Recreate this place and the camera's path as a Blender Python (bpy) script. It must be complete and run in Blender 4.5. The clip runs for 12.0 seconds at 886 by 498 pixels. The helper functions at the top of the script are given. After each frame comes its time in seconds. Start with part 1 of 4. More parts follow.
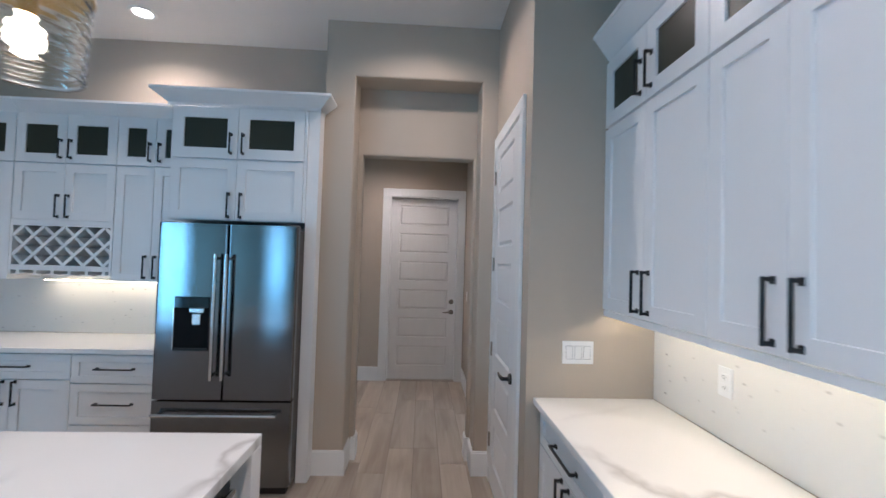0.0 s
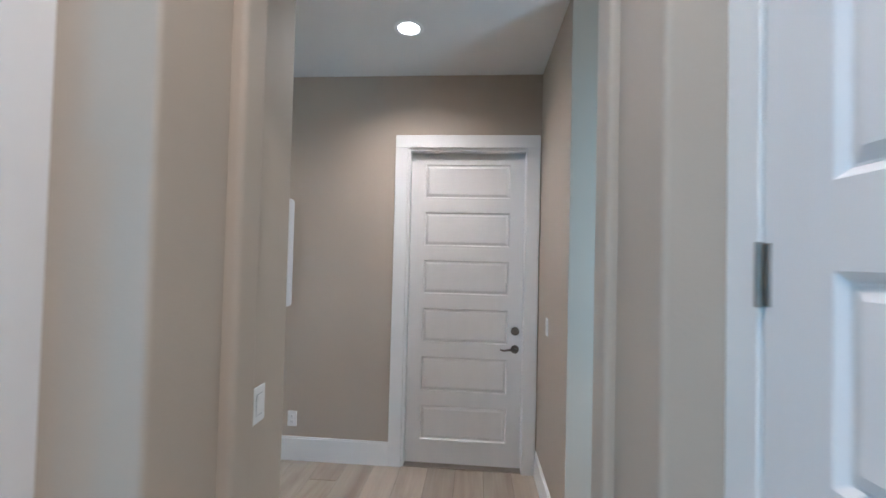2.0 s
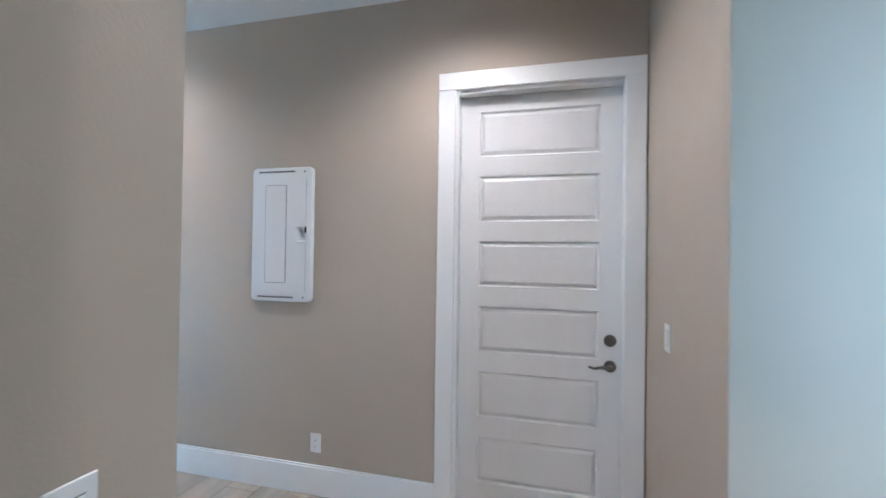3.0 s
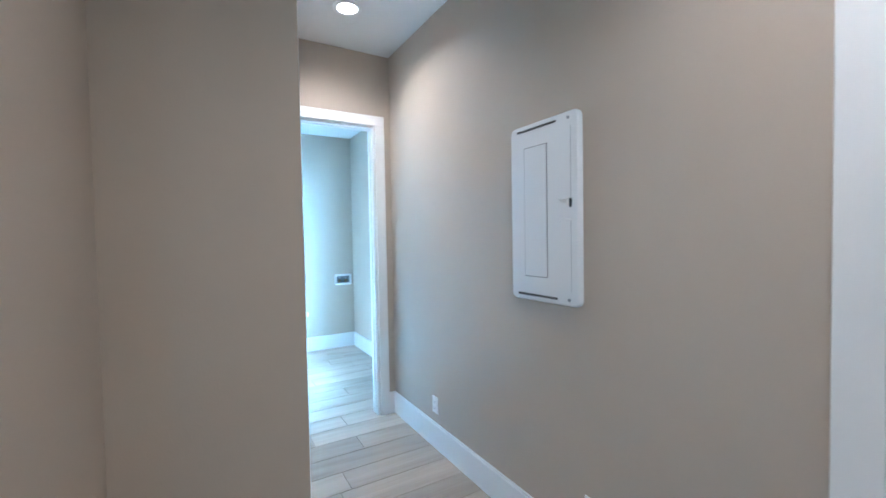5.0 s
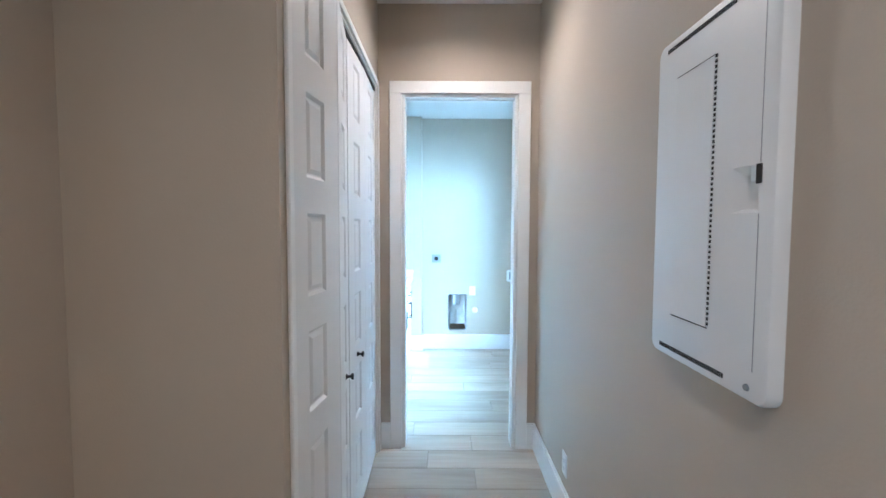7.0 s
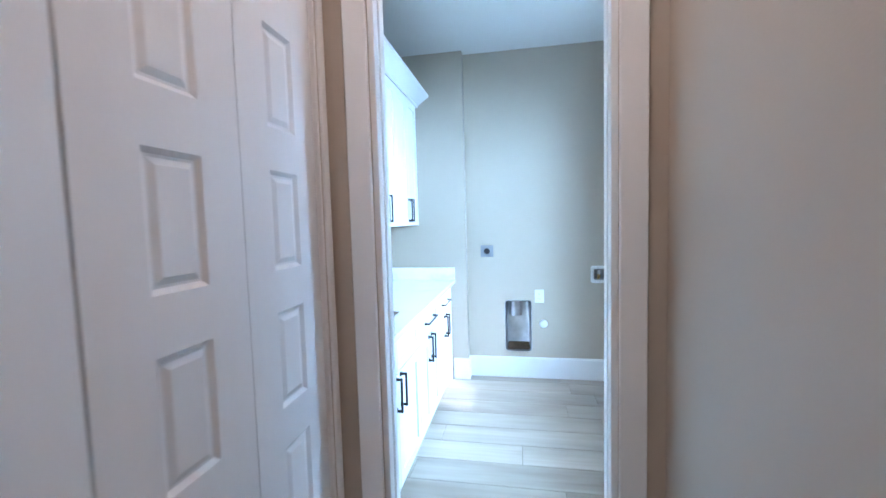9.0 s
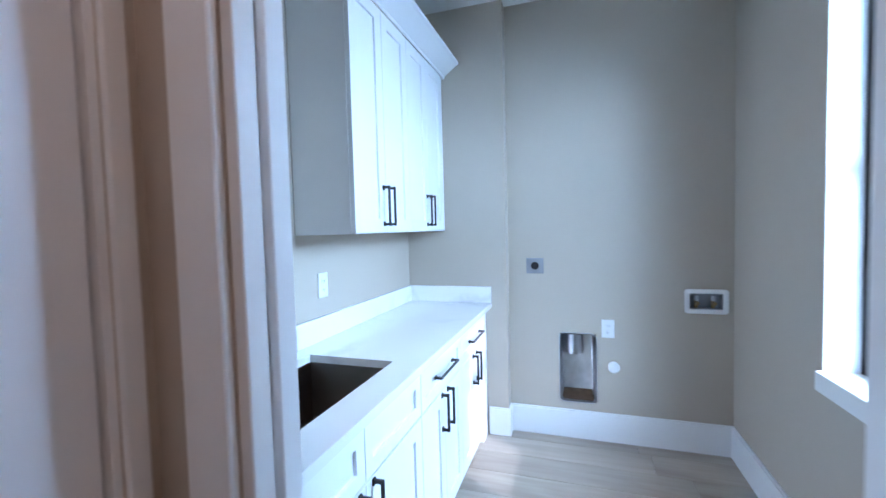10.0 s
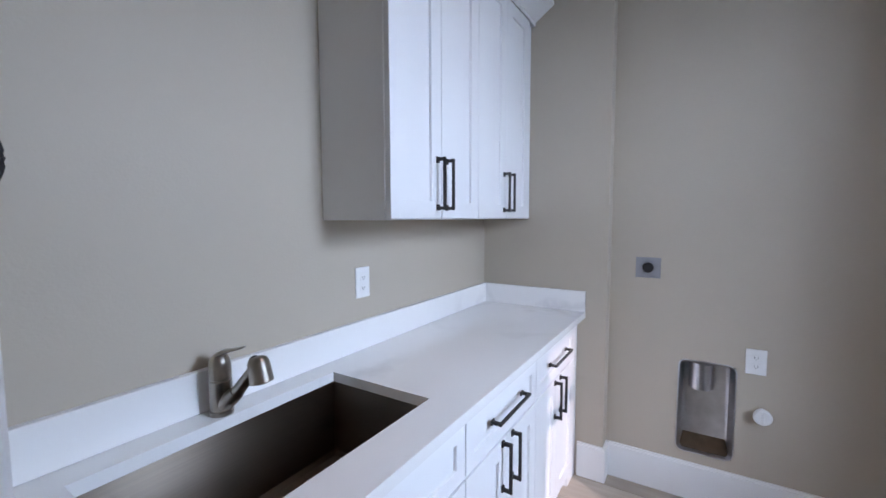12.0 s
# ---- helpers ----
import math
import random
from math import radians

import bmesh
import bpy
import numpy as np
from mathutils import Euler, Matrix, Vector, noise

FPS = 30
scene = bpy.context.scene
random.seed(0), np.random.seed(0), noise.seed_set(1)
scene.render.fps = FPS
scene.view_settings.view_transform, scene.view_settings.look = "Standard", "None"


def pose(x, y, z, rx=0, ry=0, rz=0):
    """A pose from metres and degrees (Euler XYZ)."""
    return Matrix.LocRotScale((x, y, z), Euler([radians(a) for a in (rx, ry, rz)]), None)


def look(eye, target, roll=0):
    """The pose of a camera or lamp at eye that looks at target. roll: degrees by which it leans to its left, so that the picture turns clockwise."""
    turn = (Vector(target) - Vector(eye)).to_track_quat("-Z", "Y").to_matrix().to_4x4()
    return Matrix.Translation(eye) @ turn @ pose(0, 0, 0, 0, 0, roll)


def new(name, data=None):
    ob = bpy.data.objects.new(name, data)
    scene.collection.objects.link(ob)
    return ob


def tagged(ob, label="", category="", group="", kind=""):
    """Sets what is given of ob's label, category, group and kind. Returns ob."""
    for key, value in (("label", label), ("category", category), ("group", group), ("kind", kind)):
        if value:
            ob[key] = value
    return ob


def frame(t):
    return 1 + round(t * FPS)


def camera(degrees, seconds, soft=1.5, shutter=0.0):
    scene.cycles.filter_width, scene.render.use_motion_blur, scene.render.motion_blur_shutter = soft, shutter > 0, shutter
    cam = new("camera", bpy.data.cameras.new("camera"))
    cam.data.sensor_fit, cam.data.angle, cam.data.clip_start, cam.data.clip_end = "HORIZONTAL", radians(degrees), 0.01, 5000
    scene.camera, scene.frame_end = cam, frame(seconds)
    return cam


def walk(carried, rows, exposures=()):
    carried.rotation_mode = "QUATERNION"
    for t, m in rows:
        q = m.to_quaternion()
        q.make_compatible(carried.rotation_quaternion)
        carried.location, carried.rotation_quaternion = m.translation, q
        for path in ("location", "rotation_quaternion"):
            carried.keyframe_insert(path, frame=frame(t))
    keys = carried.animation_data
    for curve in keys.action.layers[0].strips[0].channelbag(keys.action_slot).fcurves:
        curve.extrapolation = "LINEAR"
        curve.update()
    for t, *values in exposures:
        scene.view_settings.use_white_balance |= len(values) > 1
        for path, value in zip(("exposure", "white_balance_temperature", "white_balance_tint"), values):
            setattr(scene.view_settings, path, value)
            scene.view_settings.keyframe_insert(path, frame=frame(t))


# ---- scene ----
cam = camera(94.5, 12.0, shutter=0.3)
PATH = [
    (0, (-0.019, 0.321, 1.596), (0.081, 2.318, 1.655), 1.7),
    (0.5, (0.013, 0.928, 1.594), (0.07, 2.926, 1.656), 1.9),
    (1, (0.051, 1.529, 1.595), (0.04, 3.528, 1.67), 2.0),
    (1.5, (0.058, 2.125, 1.583), (-0.014, 4.122, 1.651), 2.3),
    (2, (0.073, 2.664, 1.596), (-0.086, 4.657, 1.642), 1.4),
    (2.5, (0.026, 3.112, 1.542), (-0.239, 5.094, 1.582), 1.0),
    (3, (0.046, 3.501, 1.507), (-0.439, 5.441, 1.528), 0.8),
    (3.5, (0.028, 3.816, 1.515), (-0.806, 5.634, 1.514), 0.6),
    (3.7, (-0.01, 3.918, 1.498), (-1.002, 5.654, 1.5), 0.5),
    (5.5, (-0.26, 4.593, 1.508), (-2.12, 5.324, 1.432), -1.1),
    (6, (-0.408, 4.819, 1.492), (-2.35, 5.294, 1.421), -0.4),
    (6.5, (-0.513, 4.993, 1.513), (-2.499, 5.208, 1.431), -0.2),
    (7, (-0.612, 5.163, 1.535), (-2.609, 5.159, 1.432), 0.2),
    (7.2, (-0.668, 5.213, 1.524), (-2.662, 5.123, 1.409), 0.2),
    (8.8, (-1.894, 5.357, 1.415), (-3.856, 4.997, 1.271), -1.4),
    (9, (-2.068, 5.363, 1.432), (-4.028, 4.993, 1.295), -1.6),
    (9.5, (-2.524, 5.346, 1.411), (-4.472, 4.904, 1.304), -1.8),
    (10, (-2.948, 5.34, 1.406), (-4.847, 4.718, 1.313), -1.5),
    (10.5, (-3.227, 5.278, 1.423), (-5.05, 4.463, 1.315), -1.1),
    (11, (-3.374, 5.24, 1.418), (-5.096, 4.231, 1.29), -0.7),
    (11.5, (-3.424, 5.248, 1.41), (-5.08, 4.135, 1.263), -0.4),
    (12, (-3.45, 5.277, 1.405), (-5.143, 4.223, 1.253), -0.2),
]
walk(cam, [(t, look(eye, target, roll)) for t, eye, target, roll in PATH],
     [(0, 0.14, 5550, 16), (1, 0.44, 5500, 15), (1.5, 0.52, 5400, 13), (2, 0.73, 5300, 11), (2.5, 0.84, 5200, 10), (3.5, 1.06, 5000, 11), (5.5, 0.86, 4950, 7), (6.5, 0.77, 5150, 11), (7, 0.63, 5450, 12), (9, 0.0, 5900, 24),
      (9.5, -0.38, 5950, 26), (10, -0.65, 6100, 33), (10.5, -1.05, 6700, 39), (11, -1.3, 7200, 42), (12, -1.5, 7850, 47)])

# ---- light ----
world = bpy.data.worlds.new("world")
scene.world = world
world.use_nodes = True
wn = world.node_tree.nodes
sky = wn.new("ShaderNodeTexSky")
sky.sky_type = 'NISHITA'
sky.sun_disc = False
sky.sun_elevation = radians(31)
sky.sun_rotation = radians(28)
wn["Background"].inputs[1].default_value = 0.12
world.node_tree.links.new(sky.outputs[0], wn["Background"].inputs[0])

sun = new("sun", bpy.data.lights.new("sun", 'SUN'))
sun.data.energy, sun.data.angle, sun.data.color = 6.0, radians(0.6), (0.82, 0.93, 1.0)
sun.matrix_world = look((0.53 * 6 - 4.4, 6.2 + 6, 1.6 + 0.69 * 6), (-4.4, 6.2, 1.6))


def area_lamp(name, eye, target, w, h, power, color):
    lamp = new(name, bpy.data.lights.new(name, 'AREA'))
    lamp.data.shape, lamp.data.size, lamp.data.size_y = 'RECTANGLE', w, h
    lamp.data.energy, lamp.data.color = power, color
    lamp.matrix_world = look(eye, target)
    return lamp


DAY = (0.38, 0.73, 1.0)
PATIO = (0.25, 0.68, 1.0)
LED = (1.0, 0.82, 0.66)
area_lamp("daylight_laundry", (-3.95, 7.8, 2.4), (-4.6, 5.2, 0.7), 3.7, 1.5, 1950, DAY)
area_lamp("daylight_patio", (-3.55, -5.2, 1.45), (-3.55, 0, 1.4), 0.9, 1.9, 36, PATIO)
area_lamp("daylight_patio_side", (-6.2, -3.8, 1.35), (0, -3.8, 1.3), 2.1, 2.4, 160, PATIO)
area_lamp("daylight_side_hall", (1.9, 3.70, 1.5), (1.9, 5.0, 1.3), 0.9, 1.8, 24, (0.66, 0.87, 0.97))

# ---- materials ----


def material(name, base, rough=0.5, metal=0.0, vary=0.06, scale=3.0, bump=0.0, bump_scale=60.0, coat=0.0, stretch=None):
    m = bpy.data.materials.new(name)
    m.use_nodes = True
    nt = m.node_tree
    p = nt.nodes["Principled BSDF"]
    p.inputs["Roughness"].default_value = rough
    p.inputs["Metallic"].default_value = metal
    p.inputs["Coat Weight"].default_value = coat
    tc = nt.nodes.new("ShaderNodeTexCoord")
    src = tc.outputs["Object"]
    if stretch:
        mp = nt.nodes.new("ShaderNodeMapping")
        mp.inputs["Scale"].default_value = stretch
        nt.links.new(src, mp.inputs[0])
        src = mp.outputs[0]
    n1 = nt.nodes.new("ShaderNodeTexNoise")
    n1.inputs["Scale"].default_value = scale
    n1.inputs["Detail"].default_value = 6
    nt.links.new(src, n1.inputs["Vector"])
    ramp = nt.nodes.new("ShaderNodeValToRGB")
    lo = tuple(c * (1 - vary) for c in base)
    hi = tuple(min(1, c * (1 + vary)) for c in base)
    ramp.color_ramp.elements[0].position, ramp.color_ramp.elements[1].position = 0.3, 0.7
    ramp.color_ramp.elements[0].color = (*lo, 1)
    ramp.color_ramp.elements[1].color = (*hi, 1)
    nt.links.new(n1.outputs["Fac"], ramp.inputs[0])
    nt.links.new(ramp.outputs[0], p.inputs["Base Color"])
    if bump > 0:
        n2 = nt.nodes.new("ShaderNodeTexNoise")
        n2.inputs["Scale"].default_value = bump_scale
        n2.inputs["Detail"].default_value = 4
        nt.links.new(src, n2.inputs["Vector"])
        b = nt.nodes.new("ShaderNodeBump")
        b.inputs["Strength"].default_value = bump
        b.inputs["Distance"].default_value = 0.002
        nt.links.new(n2.outputs["Fac"], b.inputs["Height"])
        nt.links.new(b.outputs[0], p.inputs["Normal"])
        mr = nt.nodes.new("ShaderNodeMapRange")
        mr.inputs["To Min"].default_value = rough * 0.88
        mr.inputs["To Max"].default_value = min(1.0, rough * 1.12)
        nt.links.new(n1.outputs["Fac"], mr.inputs[0])
        nt.links.new(mr.outputs[0], p.inputs["Roughness"])
    return m


def emitter(name, color, strength):
    m = bpy.data.materials.new(name)
    m.use_nodes = True
    p = m.node_tree.nodes["Principled BSDF"]
    p.inputs["Base Color"].default_value = (*color, 1)
    p.inputs["Emission Color"].default_value = (*color, 1)
    p.inputs["Emission Strength"].default_value = strength
    return m


def marble(name, base, vein, scale, width, flecks=False):
    m = material(name, base, rough=0.16, vary=0.02, scale=1.5)
    nt = m.node_tree
    p = nt.nodes["Principled BSDF"]
    tc = nt.nodes.new("ShaderNodeTexCoord")
    warp = nt.nodes.new("ShaderNodeTexNoise")
    warp.inputs["Scale"].default_value, warp.inputs["Detail"].default_value = scale * 1.3, 5
    nt.links.new(tc.outputs["Object"], warp.inputs["Vector"])
    vm = nt.nodes.new("ShaderNodeVectorMath")
    vm.operation = 'MULTIPLY_ADD'
    vm.inputs[1].default_value = (0.9, 0.9, 0.9)
    nt.links.new(warp.outputs["Color"], vm.inputs[0])
    nt.links.new(tc.outputs["Object"], vm.inputs[2])
    if flecks:
        mp = nt.nodes.new("ShaderNodeMapping")
        mp.inputs["Rotation"].default_value = (0.0, 0.0, 0.0)
        mp.inputs["Scale"].default_value = (0.62, 0.62, 1.25)
        nt.links.new(tc.outputs["Object"], mp.inputs[0])
        vo = nt.nodes.new("ShaderNodeTexVoronoi")
        vo.inputs["Scale"].default_value = scale
        nt.links.new(mp.outputs[0], vo.inputs["Vector"])
        edge = vo.outputs["Distance"]
    else:
        vo = nt.nodes.new("ShaderNodeTexVoronoi")
        vo.feature = 'DISTANCE_TO_EDGE'
        vo.inputs["Scale"].default_value = scale
        nt.links.new(vm.outputs[0], vo.inputs["Vector"])
        edge = vo.outputs["Distance"]
    r = nt.nodes.new("ShaderNodeValToRGB")
    r.color_ramp.elements[0].color = (1, 1, 1, 1)
    r.color_ramp.elements[1].color = (0, 0, 0, 1)
    r.color_ramp.elements[0].position, r.color_ramp.elements[1].position = 0.0, width
    nt.links.new(edge, r.inputs[0])
    fade = nt.nodes.new("ShaderNodeTexNoise")
    fade.inputs["Scale"].default_value = scale * 0.9
    nt.links.new(tc.outputs["Object"], fade.inputs["Vector"])
    fr = nt.nodes.new("ShaderNodeMapRange")
    fr.inputs["From Min"].default_value, fr.inputs["From Max"].default_value = (0.46, 0.60) if flecks else (0.48, 0.66)
    nt.links.new(fade.outputs["Fac"], fr.inputs[0])
    mul = nt.nodes.new("ShaderNodeMath")
    mul.operation = 'MULTIPLY'
    nt.links.new(r.outputs[0], mul.inputs[0])
    nt.links.new(fr.outputs[0], mul.inputs[1])
    mix = nt.nodes.new("ShaderNodeMix")
    mix.data_type = 'RGBA'
    old = p.inputs["Base Color"].links[0].from_socket
    nt.links.new(mul.outputs[0], mix.inputs[0])
    nt.links.new(old, mix.inputs[6])
    mix.inputs[7].default_value = (*vein, 1)
    nt.links.new(mix.outputs[2], p.inputs["Base Color"])
    return m


def plank_material():
    m = bpy.data.materials.new("wood_look_tile")
    m.use_nodes = True
    nt = m.node_tree
    p = nt.nodes["Principled BSDF"]
    tc = nt.nodes.new("ShaderNodeTexCoord")
    oi = nt.nodes.new("ShaderNodeObjectInfo")
    off = nt.nodes.new("ShaderNodeVectorMath")
    off.operation = 'MULTIPLY_ADD'
    comb = nt.nodes.new("ShaderNodeCombineXYZ")
    for k in range(3):
        nt.links.new(oi.outputs["Random"], comb.inputs[k])
    off.inputs[1].default_value = (37, 51, 23)
    nt.links.new(comb.outputs[0], off.inputs[0])
    nt.links.new(tc.outputs["Object"], off.inputs[2])

    def noise_tex(sc, detail, rot=0):
        mp = nt.nodes.new("ShaderNodeMapping")
        mp.inputs["Scale"].default_value = sc
        nt.links.new(off.outputs[0], mp.inputs[0])
        n = nt.nodes.new("ShaderNodeTexNoise")
        n.inputs["Scale"].default_value, n.inputs["Detail"].default_value = 1.0, detail
        n.inputs["Distortion"].default_value = 0.6
        nt.links.new(mp.outputs[0], n.inputs["Vector"])
        return n
    grain = noise_tex((38, 1.6, 1), 6)
    cloud = noise_tex((6, 0.9, 1), 4)
    r1 = nt.nodes.new("ShaderNodeValToRGB")
    r1.color_ramp.elements[0].position, r1.color_ramp.elements[1].position = 0.30, 0.72
    r1.color_ramp.elements[0].color = (0.31, 0.25, 0.195, 1)
    r1.color_ramp.elements[1].color = (0.47, 0.405, 0.335, 1)
    e = r1.color_ramp.elements.new(0.52)
    e.color = (0.415, 0.355, 0.29, 1)
    nt.links.new(cloud.outputs["Fac"], r1.inputs[0])
    r2 = nt.nodes.new("ShaderNodeValToRGB")
    r2.color_ramp.elements[0].position, r2.color_ramp.elements[1].position = 0.30, 0.66
    r2.color_ramp.elements[0].color = (0.90, 0.885, 0.87, 1)
    r2.color_ramp.elements[1].color = (1.02, 1.02, 1.02, 1)
    nt.links.new(grain.outputs["Fac"], r2.inputs[0])
    mx = nt.nodes.new("ShaderNodeMix")
    mx.data_type, mx.blend_type = 'RGBA', 'MULTIPLY'
    mx.inputs[0].default_value = 1.0
    nt.links.new(r1.outputs[0], mx.inputs[6])
    nt.links.new(r2.outputs[0], mx.inputs[7])
    hs = nt.nodes.new("ShaderNodeHueSaturation")
    mr = nt.nodes.new("ShaderNodeMapRange")
    mr.inputs["To Min"].default_value, mr.inputs["To Max"].default_value = 0.86, 1.16
    nt.links.new(oi.outputs["Random"], mr.inputs[0])
    nt.links.new(mr.outputs[0], hs.inputs["Value"])
    nt.links.new(mx.outputs[2], hs.inputs["Color"])
    nt.links.new(hs.outputs[0], p.inputs["Base Color"])
    p.inputs["Roughness"].default_value = 0.34
    b = nt.nodes.new("ShaderNodeBump")
    b.inputs["Strength"].default_value, b.inputs["Distance"].default_value = 0.25, 0.001
    nt.links.new(grain.outputs["Fac"], b.inputs["Height"])
    nt.links.new(b.outputs[0], p.inputs["Normal"])
    return m


WALL = material("greige_wall_paint", (0.455, 0.388, 0.312), rough=0.62, vary=0.025, scale=2.0, bump=0.25, bump_scale=140)
CEIL = material("white_ceiling_paint", (0.74, 0.735, 0.72), rough=0.8, vary=0.02, scale=2.0, bump=0.35, bump_scale=90)
TRIM = material("white_trim_paint", (0.80, 0.80, 0.79), rough=0.32, vary=0.015, scale=4.0, bump=0.06, bump_scale=80)
DOORP = material("white_door_paint", (0.78, 0.78, 0.78), rough=0.38, vary=0.015, scale=4.0, bump=0.10, bump_scale=70, stretch=(3, 3, 0.5))
CAB = material("white_cabinet_paint", (0.80, 0.80, 0.80), rough=0.33, vary=0.012, scale=3.0, bump=0.04, bump_scale=60)
CARC = material("cabinet_carcass_white", (0.74, 0.73, 0.71), rough=0.5, vary=0.02, scale=3.0)
BLACK = material("dark_bronze_metal", (0.030, 0.028, 0.027), rough=0.38, metal=0.6, vary=0.15, scale=30)
NICKEL = material("brushed_nickel", (0.37, 0.33, 0.29), rough=0.28, metal=1.0, vary=0.05, scale=40)
SATIN = material("satin_door_hardware", (0.20, 0.18, 0.16), rough=0.30, metal=1.0, vary=0.05, scale=40)
CHROME = material("polished_steel", (0.62, 0.61, 0.60), rough=0.16, metal=1.0, vary=0.04, scale=20)
STEEL = material("brushed_stainless_steel", (0.20, 0.203, 0.21), rough=0.13, metal=1.0, vary=0.05, scale=1.0, bump=0.05, bump_scale=1.0, stretch=(400, 400, 3))
SINKM = material("sink_stainless_steel", (0.27, 0.215, 0.175), rough=0.32, metal=1.0, vary=0.05, scale=1.0, bump=0.05, bump_scale=1.0, stretch=(3, 300, 300))
for brushed in (STEEL, SINKM):
    tan = brushed.node_tree.nodes.new("ShaderNodeTangent")
    tan.direction_type, tan.axis = 'RADIAL', 'Z'
    shader = brushed.node_tree.nodes["Principled BSDF"]
    shader.inputs["Anisotropic"].default_value = 0.92
    shader.inputs["Anisotropic Rotation"].default_value = 0.25
    brushed.node_tree.links.new(tan.outputs[0], shader.inputs["Tangent"])
FRSIDE = material("dark_grey_fridge_side", (0.085, 0.075, 0.068), rough=0.5, vary=0.05, scale=5)
# black with gloss cut down, standing in for the shade of an uncut niche
NICHE = material("dispenser_black", (0.006, 0.006, 0.007), rough=0.7, vary=0.1, scale=10)
NICHE.node_tree.nodes["Principled BSDF"].inputs["Specular IOR Level"].default_value = 0.15
GLOSSB = material("gloss_black_glass", (0.008, 0.008, 0.009), rough=0.07, vary=0.1, scale=10)
BLK = material("black_plastic", (0.010, 0.010, 0.011), rough=0.45, vary=0.1, scale=10)
SMOKE = material("dark_smoked_glass", (0.032, 0.034, 0.022), rough=0.30, vary=0.08, scale=4)
SMOKE.node_tree.nodes["Principled BSDF"].inputs["Specular IOR Level"].default_value = 0.25
PLATE = material("white_plastic", (0.80, 0.80, 0.79), rough=0.3, vary=0.01, scale=5)
PANELW = material("white_powder_coat", (0.74, 0.74, 0.74), rough=0.42, vary=0.012, scale=6, bump=0.05, bump_scale=300)
GALV = material("galvanised_steel", (0.52, 0.53, 0.55), rough=0.30, metal=1.0, vary=0.14, scale=14)
# real grey metal; also paints shade in a recess, gaps and an edge line
GREYP = material("grey_metal_and_shade", (0.30, 0.31, 0.33), rough=0.45, metal=0.5, vary=0.05, scale=10)
# brown puts the floor's reflection into the colour of the vent box ledge
FLOORREFL = material("galvanised_floor_reflection", (0.13, 0.085, 0.055), rough=0.42, metal=0.8, vary=0.25, scale=18)
BRASS = material("valve_brass", (0.45, 0.30, 0.14), rough=0.35, metal=1.0, vary=0.1, scale=20)
GOLD = material("brushed_gold_metal", (0.55, 0.37, 0.14), rough=0.28, metal=1.0, vary=0.08, scale=25)
QUARTZ = marble("white_veined_quartz", (0.85, 0.84, 0.825), (0.58, 0.56, 0.545), 1.1, 0.045)
SPLASH = marble("white_marble_mosaic", (0.76, 0.74, 0.70), (0.27, 0.25, 0.23), 21.0, 0.19, flecks=True)
PLANK = plank_material()
GROUT = material("tile_grout", (0.22, 0.185, 0.15), rough=0.9, vary=0.08, scale=20)
GROUND = material("lawn_ground", (0.10, 0.12, 0.06), rough=0.95, vary=0.3, scale=0.8)
# near-black: the dark track, and painted shade for slots and gaps left uncut
DARKGAP = material("dark_gap", (0.02, 0.018, 0.016), rough=0.8, vary=0.05, scale=5)
LEDM = emitter("led_lens", (1.0, 0.93, 0.84), 9.0)
STRIP = emitter("led_strip", (1.0, 0.80, 0.50), 17.0)
BULB = emitter("warm_bulb", (1.0, 0.82, 0.58), 18.0)


def glass_material(name, tint, rough):
    m = bpy.data.materials.new(name)
    m.use_nodes = True
    p = m.node_tree.nodes["Principled BSDF"]
    p.inputs["Base Color"].default_value = (*tint, 1)
    p.inputs["Roughness"].default_value = rough
    p.inputs["Transmission Weight"].default_value = 1.0
    p.inputs["IOR"].default_value = 1.45
    return m


GLASS = glass_material("clear_glass", (0.96, 0.98, 0.97), 0.0)
RIBGLASS = glass_material("ribbed_glass", (0.97, 0.96, 0.93), 0.03)

# ---- mesh helpers ----


def box(bm, x0, x1, y0, y1, z0, z1):
    v = [bm.verts.new((x, y, z)) for x in (x0, x1) for y in (y0, y1) for z in (z0, z1)]
    for q in ((0, 1, 3, 2), (4, 6, 7, 5), (0, 4, 5, 1), (2, 3, 7, 6), (0, 2, 6, 4), (1, 5, 7, 3)):
        bm.faces.new([v[i] for i in q])


def boxes(*rows, bev=0.0, seg=1):
    bm = bmesh.new()
    for r in rows:
        box(bm, *r)
    if bev:
        bmesh.ops.bevel(bm, geom=bm.edges[:], offset=bev, segments=seg, affect='EDGES', profile=0.5)
    return bm


def tube(bm, p0, p1, r0, r1=None, n=20, caps=True):
    """A round bar from p0 to p1."""
    a, b = Vector(p0), Vector(p1)
    m = Matrix.Translation((a + b) / 2) @ (b - a).to_track_quat('Z', 'Y').to_matrix().to_4x4()
    bmesh.ops.create_cone(bm, cap_ends=caps, segments=n, radius1=r0, radius2=r0 if r1 is None else r1, depth=(b - a).length, matrix=m)


def lathe(bm, profile, n=32, m=None):
    """Turns (radius, z) pairs about the z axis."""
    rings = []
    for r, z in profile:
        rings.append([bm.verts.new((r * math.cos(2 * math.pi * k / n), r * math.sin(2 * math.pi * k / n), z)) for k in range(n)])
    for a, b in zip(rings, rings[1:]):
        for k in range(n):
            bm.faces.new((a[k], a[(k + 1) % n], b[(k + 1) % n], b[k]))
    if m is not None:
        bmesh.ops.transform(bm, matrix=m, verts=[v for ring in rings for v in ring])


